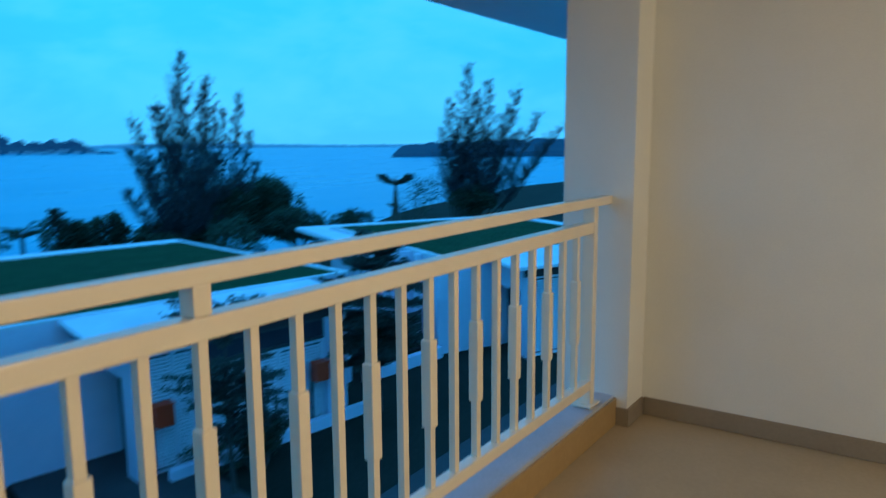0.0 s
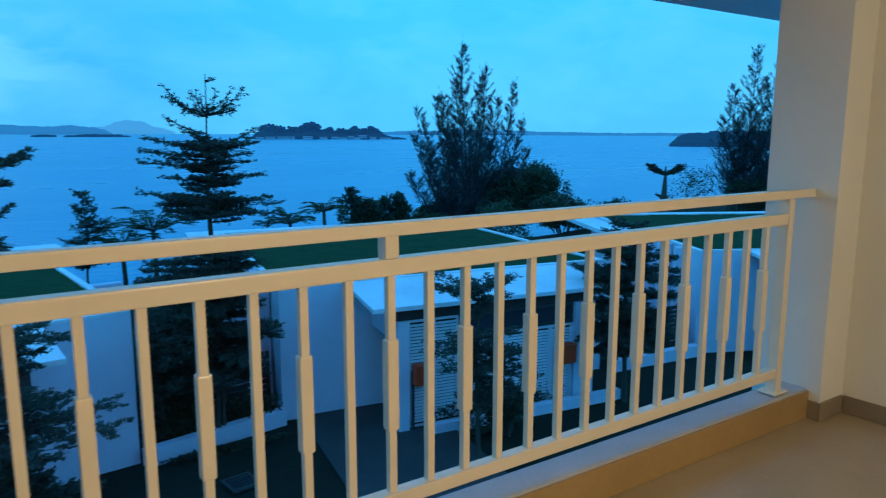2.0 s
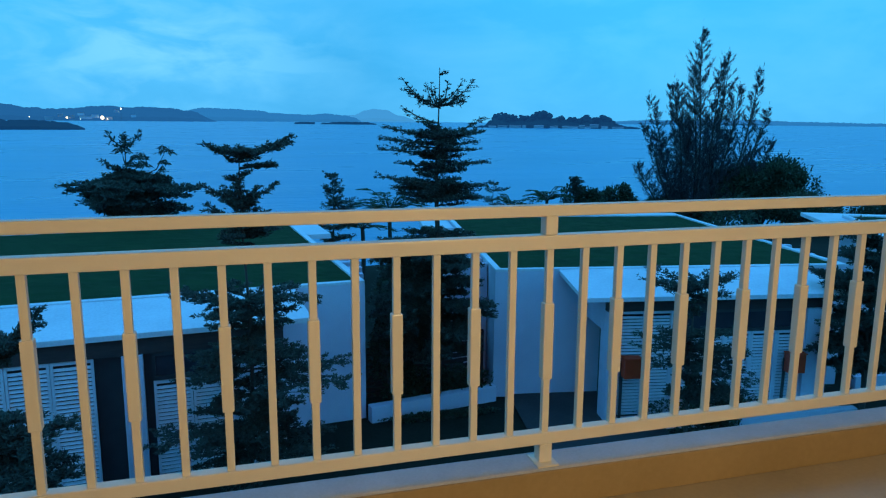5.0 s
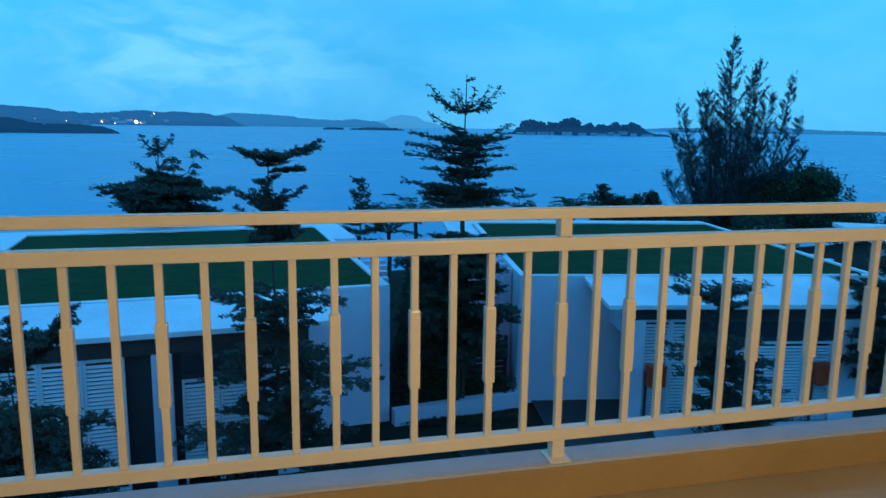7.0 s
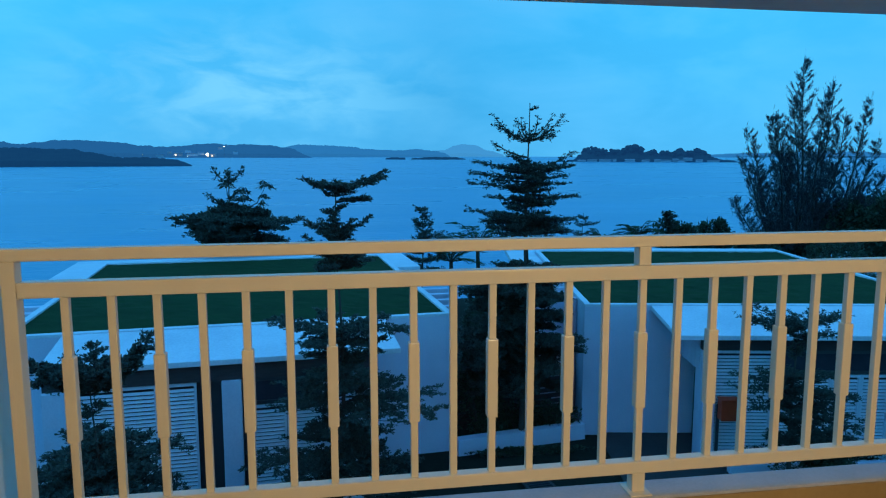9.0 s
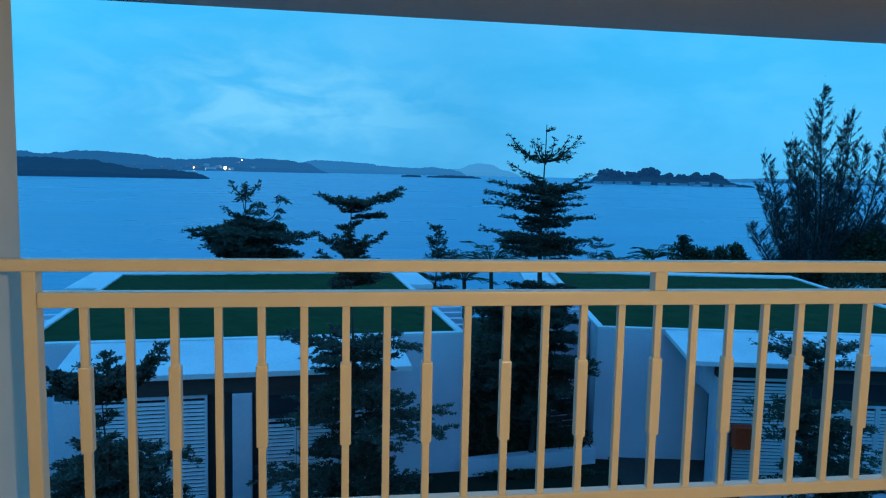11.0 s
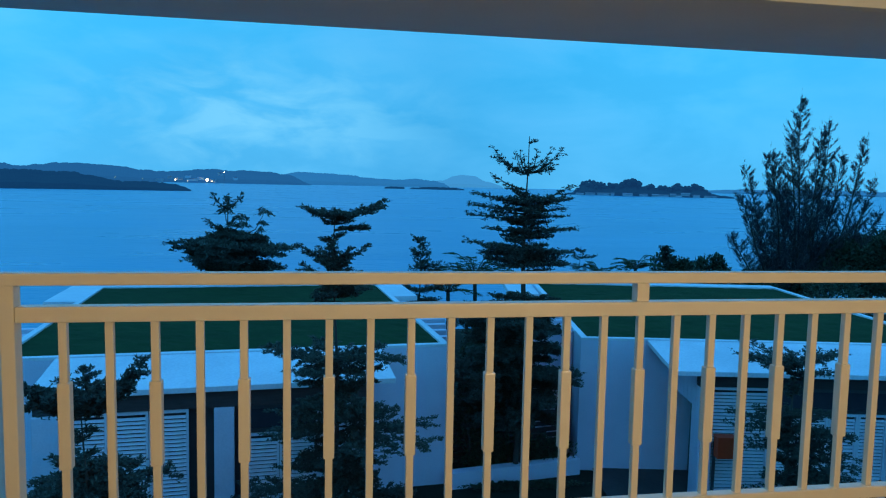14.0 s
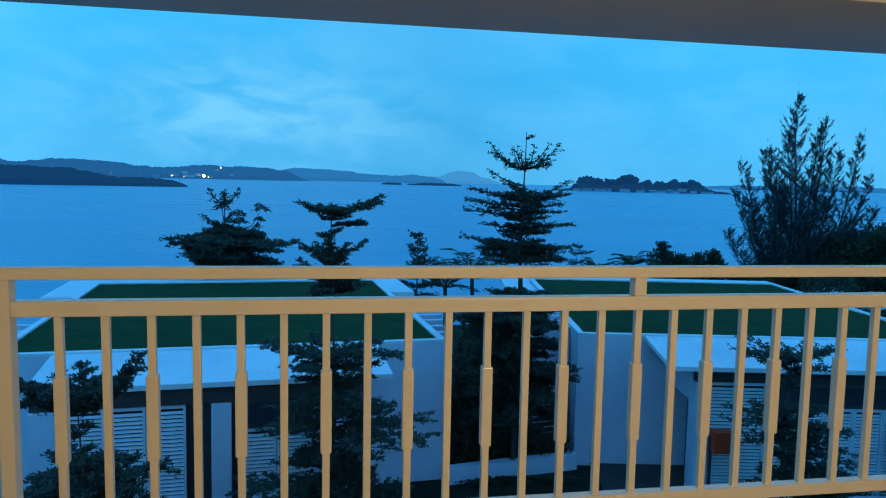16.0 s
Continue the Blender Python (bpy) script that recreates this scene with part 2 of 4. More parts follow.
# ---- land, sea and the far shores ----
def sea_sheet():
    bm = bmesh.new()
    bmesh.ops.create_grid(bm, x_segments=40, y_segments=40, size=1.0)
    for v in bm.verts:
        v.co = Vector((v.co.x * 4900, v.co.y * 4900, SEA))
    structure("water", bm, M_WATER, "calm blue sea reflecting the dusk sky", "sea")


def ground_sheet():
    """Flat gardens that fall to the water behind the houses."""
    bm = bmesh.new()
    xs, ys = np.linspace(-140, 200, 86), np.linspace(-30, 60, 61)
    grid = []
    for y in ys:
        row = []
        for x in xs:
            shore = 36 + 0.06 * x + 1.5 * math.sin(x * 0.11) + 14 * max(0.0, (x - 20) / 60)
            k = min(1.0, max(0.0, (y - shore + 4) / 8))
            z = G + 0.05 * noise.noise((x * 0.2, y * 0.2, 0)) - (k * k * (3 - 2 * k)) * 2.4
            row.append(bm.verts.new((x, y, z)))
        grid.append(row)
    for j in range(len(ys) - 1):
        for i in range(len(xs) - 1):
            bm.faces.new((grid[j][i], grid[j][i + 1], grid[j + 1][i + 1], grid[j + 1][i]))
    for f in bm.faces:
        f.smooth = True
    structure("ground", bm, M_GROUND, "dark garden ground of grass and soil", "ground")


def ridge(name, az0, az1, near, depth, peaks, mat, label, rough=0.5, tree=0.0, seed=0, crown=4.6):
    """A far shore: a wooded ridge between two bearings; peaks: bearing, height of its skyline in metres."""
    n = 900
    verts, faces = [], []
    rng = np.random.default_rng(seed)
    span = math.degrees(crown / near)
    crowns = [(rng.uniform(az0, az1), span * rng.uniform(.6, 1.5), rng.uniform(.3, 1.3)) for _ in range(int(min(340, 1.6 * (az1 - az0) / span)))]
    for i in range(n + 1):
        a = az0 + (az1 - az0) * i / n
        at = float(np.interp(a, [p[0] for p in peaks], range(len(peaks))))
        k = min(int(at), len(peaks) - 2)
        f = at - k
        h = peaks[k][1] + (peaks[k + 1][1] - peaks[k][1]) * f * f * (3 - 2 * f)
        edge = min(1.0, (i / n) * 40, (1 - i / n) * 40) ** 0.6
        bumpy = 1 + rough * noise.noise((a * 1.3 + seed, seed, 0)) + rough * 0.35 * noise.noise((a * 7 + seed, 3, seed))
        canopy = tree * max([up * math.sqrt(max(0.0, 1 - ((a - c) / w) ** 2)) for c, w, up in crowns if abs(a - c) < w] + [0.25])
        h = edge * (h * max(0.2, bumpy) + canopy)
        s, c = math.sin(radians(a)), math.cos(radians(a))
        wob = near * (1 + 0.012 * noise.noise((a * 0.9, seed, 5)))
        for d, z in ((wob, SEA - 0.5), (wob * 1.001, SEA + 0.28 * h + 0.4), (wob + 0.35 * depth, SEA + 0.7 * h), (wob + 0.6 * depth, SEA + h), (wob + depth, SEA - 0.5)):
            verts.append((s * d, c * d, z))
    for i in range(n):
        for k in range(4):
            p = i * 5 + k
            faces.append((p, p + 5, p + 6, p + 1))
    ob = new(name, raw_mesh(name, verts, faces, mat))
    return tagged(ob, label, "headland", kind="structure")


sea_sheet()
ground_sheet()
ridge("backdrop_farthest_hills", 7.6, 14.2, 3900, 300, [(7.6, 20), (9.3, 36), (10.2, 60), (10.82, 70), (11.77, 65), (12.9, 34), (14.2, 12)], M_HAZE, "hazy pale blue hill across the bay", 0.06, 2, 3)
ridge("backdrop_hazy_hills", -6, 9.9, 3100, 350, [(-6, 30), (-3.67, 38), (-1.94, 53), (-0.11, 51), (2.33, 44), (3.05, 35), (4.6, 31), (6.1, 29), (6.95, 35), (8.53, 28), (9.9, 12)], M_MIDHILL_HAZE, "hazy blue wooded hills across the bay", 0.05, 2.5, 23)
ridge("backdrop_far_shore", 27, 62, 4300, 400, [(27, 8), (33, 24), (38, 30), (44, 18), (48, 14), (53, 16), (58, 24), (62, 14)], M_MIDHILL_HAZE, "thin hazy shoreline on the horizon", 0.2, 3, 9)
ridge("backdrop_hills", -50, -1.0, 2400, 400, [(-50, 40), (-40, 54), (-30, 44), (-24.6, 42), (-22.46, 48), (-21.07, 40), (-20.04, 47), (-18.89, 53), (-17.83, 56), (-16.45, 52), (-15.07, 48), (-13.13, 38), (-12.16, 34), (-10.81, 36), (-9.49, 43), (-8.26, 47), (-7.56, 42), (-5.8, 45), (-4.4, 42), (-2.94, 32), (-1.0, 8)], M_HILL_HAZE, "blue wooded hills across the bay", 0.06, 2.6, 1, 7.0)
ridge("backdrop_headland", -44, -10.1, 600, 150, [(-44, 22), (-32, 17), (-24.8, 13), (-20.5, 13.6), (-19.45, 13.2), (-17.96, 12.4), (-17.05, 10.8), (-16.29, 8.2), (-15.5, 6.2), (-14.37, 5.4), (-12.59, 5.8), (-11.29, 3.6), (-10.64, 2.2), (-10.1, .3)], M_HEAD_HAZE, "dark wooded headland low over the water", 0.07, 1.2, 2, 3.4)
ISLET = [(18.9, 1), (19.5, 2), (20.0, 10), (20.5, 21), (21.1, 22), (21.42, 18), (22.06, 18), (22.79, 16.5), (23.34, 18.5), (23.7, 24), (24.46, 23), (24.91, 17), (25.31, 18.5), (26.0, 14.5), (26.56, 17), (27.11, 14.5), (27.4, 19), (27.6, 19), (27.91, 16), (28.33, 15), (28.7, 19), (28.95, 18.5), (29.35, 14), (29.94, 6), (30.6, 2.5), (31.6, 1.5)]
ridge("backdrop_islet", 18.9, 31.6, 1060, 60, [(a, .80 * h) for a, h in ISLET], M_HEAD_HAZE, "small wooded island with houses along its shore", 0.05, 1.2, 4, 2.6)


def islet_crowns():
    """Round tree crowns that stand up out of the islet's wood."""
    rng = np.random.default_rng(77)
    bm = bmesh.new()
    for k in range(150):
        a = rng.uniform(19.9, 29.9)
        top = float(np.interp(a, [p[0] for p in ISLET], [p[1] for p in ISLET])) * rng.uniform(.72, 1.12)
        r = rng.uniform(2.2, 4.4)
        if top < 7:
            continue
        d = 1060 + rng.uniform(14, 40)
        made = bmesh.ops.create_icosphere(bm, subdivisions=2, radius=1.0)["verts"]
        for v in made:
            w = 1 + .28 * noise.noise(v.co * 1.9 + Vector((k * 3.1, 0, 0)))
            v.co = Vector((math.sin(radians(a)) * d + v.co.x * r * w, math.cos(radians(a)) * d + v.co.y * r * w, SEA + top - r * .8 + v.co.z * r * .85 * w))
    ob = new("islet_trees", mesh_of("islet_trees", bm, M_HEAD_HAZE))
    tagged(ob, "dark round tree crowns on the wooded islet", "trees", kind="stuff")


islet_crowns()
ridge("backdrop_sandbank", 6.7, 11.1, 1500, 40, [(6.7, 2.0), (8.4, 4.2), (9.8, 4.6), (11.1, 1.5)], M_HEAD_HAZE, "low dark sandbank out in the bay", 0.2, 1, 5)
# flat barge-like shape, built as a low ridge
ridge("backdrop_bar", 4.7, 6.3, 1500, 30, [(4.7, 3.0), (5.2, 4.2), (6.3, 3.4)], M_HEAD_HAZE, "low dark barge-like bar lying out in the bay", 0.1, .5, 15)
ridge("backdrop_point", 51.9, 75, 560, 90, [(51.9, 4), (53.5, 8.5), (57, 11), (64, 13), (75, 13)], M_HEAD_HAZE, "dark wooded point at the bay's edge", 0.2, 1.5, 6)


def far_house(a, d, w, h, tint):
    s, c = math.sin(radians(a)), math.cos(radians(a))
    ob = tagged(new("shore_house"), "tiny pale house on the far shore", "house", "houses on the far shore")
    ob.matrix_world = pose(s * d, c * d, SEA + tint, 0, 0, -a)
    part("wall", boxes(((-w / 2, -3, -1), (w / 2, 3, h))), M_FARWALL, ob)
    bm = bmesh.new()
    v = [bm.verts.new(p) for p in ((-w / 2 - .6, -3.6, h), (w / 2 + .6, -3.6, h), (w / 2 + .6, 3.6, h), (-w / 2 - .6, 3.6, h), (-w / 2, 0, h + 1.3), (w / 2, 0, h + 1.3))]
    for f in ((0, 1, 5, 4), (2, 3, 4, 5), (0, 4, 3), (1, 2, 5), (3, 2, 1, 0)):
        bm.faces.new([v[i] for i in f])
    part("roof", bm, M_FARROOF, ob)


def far_lamp(a, d, z, r):
    s, c = math.sin(radians(a)), math.cos(radians(a))
    ob = tagged(new("shore_lamp"), "bright lamp lit on the far shore", "lamp", "lamps on the far shore")
    ob.matrix_world = pose(s * d, c * d, SEA, 0, 0, -a)
    part("pole", boxes(((-.25, -.25, -1), (.25, .25, z))), M_FRAME_FILL, ob)
    bm = bmesh.new()
    bmesh.ops.create_uvsphere(bm, u_segments=8, v_segments=6, radius=r)
    bmesh.ops.translate(bm, vec=(0, 0, z + r * .8), verts=bm.verts)
    part("glowing_head", bm, M_LAMP, ob)


for a, w, h, lift in ((20.2, 11, 1.5, .2), (21.0, 14, 2.2, .3), (22.0, 17, 2.4, .3), (22.7, 5, 2.2, .8), (23.85, 14, 2.6, .4), (24.9, 6, 1.8, .3), (25.2, 5, 2.4, .3), (25.9, 9, 2.0, .4), (26.5, 15, 2.0, .3), (27.2, 8, 2.2, 1.4), (27.6, 10, 2.0, .3), (28.1, 12, 2.4, 2.6), (28.9, 9, 2.4, .3), (29.9, 16, 1.5, .2)):
    far_house(a, 1048, w, h, lift)
for a, z, w in ((-12.2, 3, 22), (-11.5, 12, 15), (-10.9, 8, 26), (-10.2, 16, 18), (-9.9, 6, 34), (-9.3, 10, 20), (-8.4, 4, 18), (-7.9, 26, 14), (-6.8, 12, 14)):
    far_house(a, 2380, w, 7, z)
for a, z, r in ((-8.84, 6, 4.6), (-8.5, 5, 1.1), (-11.1, 7, 2.1), (-7.6, 34, 1.7), (-10.26, 4, 0.9), (-15.21, 12, 0.6), (-13.38, 9, 0.6)):
    far_lamp(a, 2370, z, r)


# ---- the balcony ----
WALL_X, COL_X, COL_W = 2.71, 2.48, -2.405     # east wall, faces of the east and west columns
structure("floor", boxes(((-3.4, -4.4, FLOOR - .25), (2.9, -.066, FLOOR))), M_FLOOR, "plain tan balcony floor in warm lamplight", "floor")
structure("curb", boxes(((-3.4, -.066, FLOOR - .25), (2.9, .085, .107), .012)), M_CURB, "low grey concrete curb under the railing", "curb")
structure("curb_upstand", boxes(((-3.0, -.078, FLOOR + .001), (COL_X, -.067, .098), .003)), M_TILE, "tan tile upstand facing the curb", "curb")
structure("wall_east", boxes(((WALL_X, -4.4, FLOOR), (WALL_X + .20, .0, 2.8))), M_PLASTER, "plain cream plaster wall beside the balcony", "wall")
structure("wall_west", boxes(((-3.2, -4.4, FLOOR), (-2.98, -.08, 2.8))), M_PLASTER, "plain cream plaster wall", "wall")
structure("wall_south", boxes(((-3.4, -4.6, FLOOR), (2.9, -4.402, 2.8))), M_PLASTER, "plain cream plaster wall behind the balcony", "wall")
structure("column_east", boxes(((COL_X, -.135, FLOOR), (WALL_X + .22, .245, 2.8), .004)), M_PLASTER, "square cream plastered column at the railing's end", "column")
structure("column_west", boxes(((-3.2, -.135, FLOOR), (COL_W, .25, 2.8), .004)), M_PLASTER, "square cream plastered column at the railing's end", "column")
structure("ceiling", boxes(((-3.4, -4.6, 2.8), (2.9, .28, 2.95))), M_PLASTER, "plain cream balcony ceiling", "ceiling")
structure("beam", boxes(((-4.6, .19, 2.256), (4.6, .25, 2.95), .004)), M_PLASTER, "cream edge beam over the railing", "beam")
structure("eave_soffit", boxes(((-4.6, .252, 2.257), (4.6, 1.2, 2.60), .006)), M_SOFFIT, "wide grey eave slab above the balcony", "eave")
structure("baseboard_east", boxes(((WALL_X - .012, -4.4, FLOOR + .002), (WALL_X - .001, -.148, FLOOR + .10), .003)), M_SKIRT, "brown tile skirting along the wall", "baseboard")
structure("baseboard_column", boxes(((COL_X - .012, -.147, FLOOR + .002), (WALL_X - .013, -.136, FLOOR + .10), .003), ((COL_X - .012, -.1355, FLOOR + .002), (COL_X - .001, -.079, FLOOR + .10), .002)), M_SKIRT, "brown tile skirting round the column", "baseboard")
structure("wall_below", boxes(((-12, -4.6, G - .3), (12, .07, FLOOR - .255))), M_WHITE, "white lower wall of the building under the balcony", "wall")


def baluster_mesh(name, sleeve):
    bm = bmesh.new()
    if sleeve:
        box(bm, (-.0205, -.0205, .457), (.0205, .0205, .764), .005)
    else:
        box(bm, (-.0138, -.0138, .236), (.0138, .0138, .978), .003)
    return mesh_of(name, bm, M_RAIL)


def railing():
    ob = tagged(new("balcony_railing"), "cream painted metal balcony railing with sleeved square balusters", "railing")
    part("top_rail", boxes(((COL_W + .002, -.028, 1.103), (COL_X - .002, .028, 1.146), .006)), M_RAIL, ob)
    part("middle_rail", boxes(((-2.242, -.03, .977), (2.242, .03, 1.032), .006)), M_RAIL, ob)
    part("bottom_rail", boxes(((-2.242, -.026, .188), (2.242, .026, .238), .006)), M_RAIL, ob)
    part("upper_post", boxes(((-.028, -.026, 1.033), (.021, .026, 1.104), .003)), M_RAIL, ob)
    foot = part("lower_post", boxes(((-.027, -.026, .112), (.027, .026, .188), .003)), M_RAIL, ob)
    part("foot_plate", boxes(((-.045, -.060, .106), (.045, .055, .114), .003)), M_RAIL, foot)
    for x in (-2.266, 2.266):
        post = part("end_post", boxes(((x - .023, -.031, .112), (x + .023, .031, 1.104), .005)), M_RAIL, ob)
        part("foot_plate", boxes(((x - .06, -.048, .106), (x + .06, .055, .116), .003)), M_RAIL, post)
    plain, sleeve = baluster_mesh("baluster", False), baluster_mesh("sleeve", True)
    for i in range(-14, 15):
        b = new("baluster", plain)
        b.parent = ob
        b.location = (i * .15, 0, 0)
        if i % 2 == 0:
            s = new("sleeve", sleeve)
            s.parent = b
    ob.rotation_euler = (0, radians(-.2), 0)      # it hangs a little low at its west end


railing()


# ---- the villas with lawn roofs ----
ROOF = -2.42


def louvre_panel(u0, u1, z0, z1, v):
    bm = bmesh.new()
    n = max(3, int((z1 - z0 - .12) / .082))
    for k in range(n):
        z = z0 + .06 + (z1 - z0 - .12) * (k + .5) / n
        box(bm, (u0 + .05, -.034, -.005), (u1 - .05, .034, .005), m=Matrix.Translation((0, v, z)) @ Matrix.Rotation(radians(44), 4, "X"))
    return bm


def villa(at, turn, side, front, depth=10.9, width=10.1, lip=.22, over=.3, eave=.72, entry=False, rear=(1.15, 1.15, 8.3)):
    """side: 1 with its plain wall at the left end of the front, -1 mirrored. front: stretches (from, to, kind) of the low front wing."""
    ob = tagged(new("villa"), "white flat-roofed villa with a lawn on its roof", "house", "villas by the sea")
    flip = Matrix.Diagonal((side, 1, 1, 1))

    def put(name, bm, mat, parent=ob, label=""):
        bmesh.ops.transform(bm, matrix=flip, verts=bm.verts)
        return part(name, bm, mat, parent, label)

    put("wall", boxes(((.02, .3, G - .3), (width - .02, depth, ROOF - .08)), ((0, 0, G - .3), (width, .298, ROOF - .07))), M_WHITE)
    for lo, hi in (((0, 0, ROOF - .07), (width, .17, ROOF)), ((0, depth - .17, ROOF - .07), (width, depth, ROOF)), ((0, .172, ROOF - .07), (.17, depth - .172, ROOF)), ((width - .17, .172, ROOF - .07), (width, depth - .172, ROOF))):
        put("parapet", boxes((lo, hi, .012)), M_WHITE_ROOF)
    lawn = bmesh.new()
    nu, nv = 46, 46
    vs = [[lawn.verts.new((.174 + (width - .348) * i / nu, .174 + (depth - .348) * j / nv, ROOF - .055 + .022 * noise.noise((i * .7, j * .7, at[0])))) for i in range(nu + 1)] for j in range(nv + 1)]
    for j in range(nv):
        for i in range(nu):
            lawn.faces.new((vs[j][i], vs[j][i + 1], vs[j + 1][i + 1], vs[j + 1][i]))
    put("roof_lawn", lawn, M_LAWN, ob, "dark green mown lawn on the roof")
    # slab behind, wider than the house, and the fins along its inner side
    put("rear_canopy", boxes(((-rear[0], rear[2], ROOF - .30), (-.02, depth + .02, ROOF - .12), .015), ((-rear[0], depth + .022, ROOF - .30), (width + rear[1], 12.4, ROOF - .122), .015), ((width + .02, rear[2], ROOF - .30), (width + rear[1], depth + .02, ROOF - .12), .015)), M_WHITE_ROOF)
    for k in range(4):
        put("wall_fin", boxes(((-.28 - .21 * k, 1.15 + k * .92, G), (-.005, 1.35 + k * .92, ROOF - .08 - .02 * k), .01)), M_WHITE)
        put("wall_fin", boxes(((width + .005, 1.15 + k * .92, G), (width + .24 + .19 * k, 1.35 + k * .92, ROOF - .08 - .02 * k), .01)), M_WHITE)
    if not front:
        ob.matrix_world = pose(at[0], at[1], 0, 0, 0, turn)
        return ob
    a, b = front[0][0], front[-1][1]
    V = -2.05
    slab = boxes(((a - eave, V - lip, -2.565), (b + over, -.005, -2.45), .012))
    for v in slab.verts:
        v.co.z += v.co.y * .10            # falls to the front
    put("wing_roof", slab, M_WHITE_ROOF, ob, "white roof slab of the low front wing")
    put("lintel", boxes(((a, V + .10, -3.12), (b, V + .30, -2.768))), M_DARKWOOD, ob, "dark brown timber lintel under the slab")
    if entry:
        # the side door: boarded panel over a passage, its shade put in as a charcoal sheet
        panel = put("entry_panel", boxes(((a, V + .301, -3.66), (a + .10, -.01, -2.775))), M_WHITE, ob, "pale boarded panel over the side entrance")
        for k in range(6):
            put("board", boxes(((a - .014, V + .31 + k * .285, -3.66), (a - .001, V + .575 + k * .285, -2.78), .003)), M_WHITE, panel)
        put("side_wall", boxes(((a, V + .301, G - .3), (a + .16, V + .55, -3.662))), M_WHITE)
        put("doorway_dark_sheet", boxes(((a + .5, V + .72, G), (a + .56, -.01, -2.9))), M_FRAME_FILL, ob, "dark sheet for the shade inside the side entrance")
    else:
        put("side_wall", boxes(((a, V + .301, G - .3), (a + .16, -.01, -2.775))), M_WHITE)
    put("side_wall", boxes(((b - .16, V + .301, G - .3), (b, -.01, -2.777))), M_WHITE)
    # charcoal sheet in place of the unlit room behind the slats
    put("wing_dark_sheet", boxes(((a + .17, V + .62, G), (b - .17, V + .70, -2.82))), M_FRAME_FILL, ob, "dark sheet for the shaded interior behind the shutters")
    for u0, u1, kind in front:
        if kind == "wall":
            put("pillar", boxes(((u0, V, G - .3), (u1, V + .3, -3.122), .012)), M_WHITE)
        elif kind == "dark":
            # flat charcoal sheet set back in the opening
            put("doorway_dark_sheet", boxes(((u0, V + .3, G), (u1, V + .36, -3.122))), M_FRAME_FILL)
        elif kind == "louvre":
            n = max(1, round((u1 - u0) / .78))
            w = (u1 - u0) / n
            for k in range(n):
                x = u0 + k * w
                sh = put("shutter", boxes(((x + .005, V + .13, G + .02), (x + .055, V + .20, -3.13)), ((x + w - .055, V + .13, G + .02), (x + w - .005, V + .20, -3.13)), ((x + .056, V + .135, -3.20), (x + w - .056, V + .195, -3.13)), ((x + .056, V + .135, G + .02), (x + w - .056, V + .195, G + .12))), M_LOUVRE, ob, "white louvred timber shutter")
                tagged(put("slats", louvre_panel(x, x + w, G + .1, -3.19, V + .165), M_LOUVRE, sh), kind="stuff")
        elif kind == "window":
            win = put("window", boxes(((u0, V + .12, -3.70), (u1, V + .2, -3.62)), ((u0, V + .12, -3.20), (u1, V + .2, -3.122)), ((u0, V + .12, -3.618), (u0 + .06, V + .2, -3.202)), ((u1 - .06, V + .12, -3.618), (u1, V + .2, -3.202))), M_FRAME_FILL)
            put("pane", boxes(((u0 + .062, V + .15, -3.616), (u1 - .062, V + .162, -3.204))), M_GLASS, win)
            n = max(1, round((u1 - u0) / .7))
            w = (u1 - u0) / n
            for k in range(n):
                x = u0 + k * w
                sh = put("shutter", boxes(((x + .005, V + .13, G + .02), (x + .055, V + .20, -3.71)), ((x + w - .055, V + .13, G + .02), (x + w - .005, V + .20, -3.71)), ((x + .056, V + .135, -3.78), (x + w - .056, V + .195, -3.71))), M_LOUVRE, ob, "white louvred timber shutter")
                tagged(put("slats", louvre_panel(x, x + w, G + .05, -3.77, V + .165), M_LOUVRE, sh), kind="stuff")
    ob.matrix_world = pose(at[0], at[1], 0, 0, 0, turn)
    return ob


villa((1.85, 14.5), 5.0, -1, [(2.3, 3.4, "wall"), (3.4, 4.88, "window"), (4.88, 5.04, "dark"), (5.04, 5.43, "wall"), (5.43, 5.92, "dark"), (5.92, 8.2, "louvre"), (8.2, 8.75, "wall")], lip=.0, over=.07, eave=.58, rear=(1.0, 1.15, 8.3))
villa((5.45, 15.0), -9.7, 1, [(2.45, 2.75, "wall"), (2.75, 4.15, "louvre"), (4.15, 7.65, "window"), (7.65, 8.3, "wall")], entry=True, rear=(1.15, .42, 8.3))
villa((19.4, 12.7), -27.0, 1, [(2.45, 2.75, "wall"), (2.75, 4.15, "louvre"), (4.15, 5.55, "window"), (5.55, 8.3, "wall")], entry=True, rear=(1.25, 1.15, 5.6))


def letter_box(u):
    ob = tagged(new("letter_box"), "red-orange metal letter box fixed beside the shutters", "letter box", "letter boxes at the villa")
    ob.matrix_world = Matrix.Translation((5.45, 15.0, 0)) @ pose(0, 0, 0, 0, 0, -9.7) @ Matrix.Translation((u, 0, 0))
    part("body", boxes(((.02, -2.30, -4.74), (.45, -2.02, -4.25), .02)), M_RED, ob)
    part("lid", boxes(((0, -2.32, -4.248), (.47, -2.02, -4.22), .008)), M_RED, ob)
    part("bracket", boxes(((0, -2.06, -6.0), (.07, -2.03, -4.4))), M_FRAME_FILL, ob)


letter_box(2.80)
letter_box(7.10)


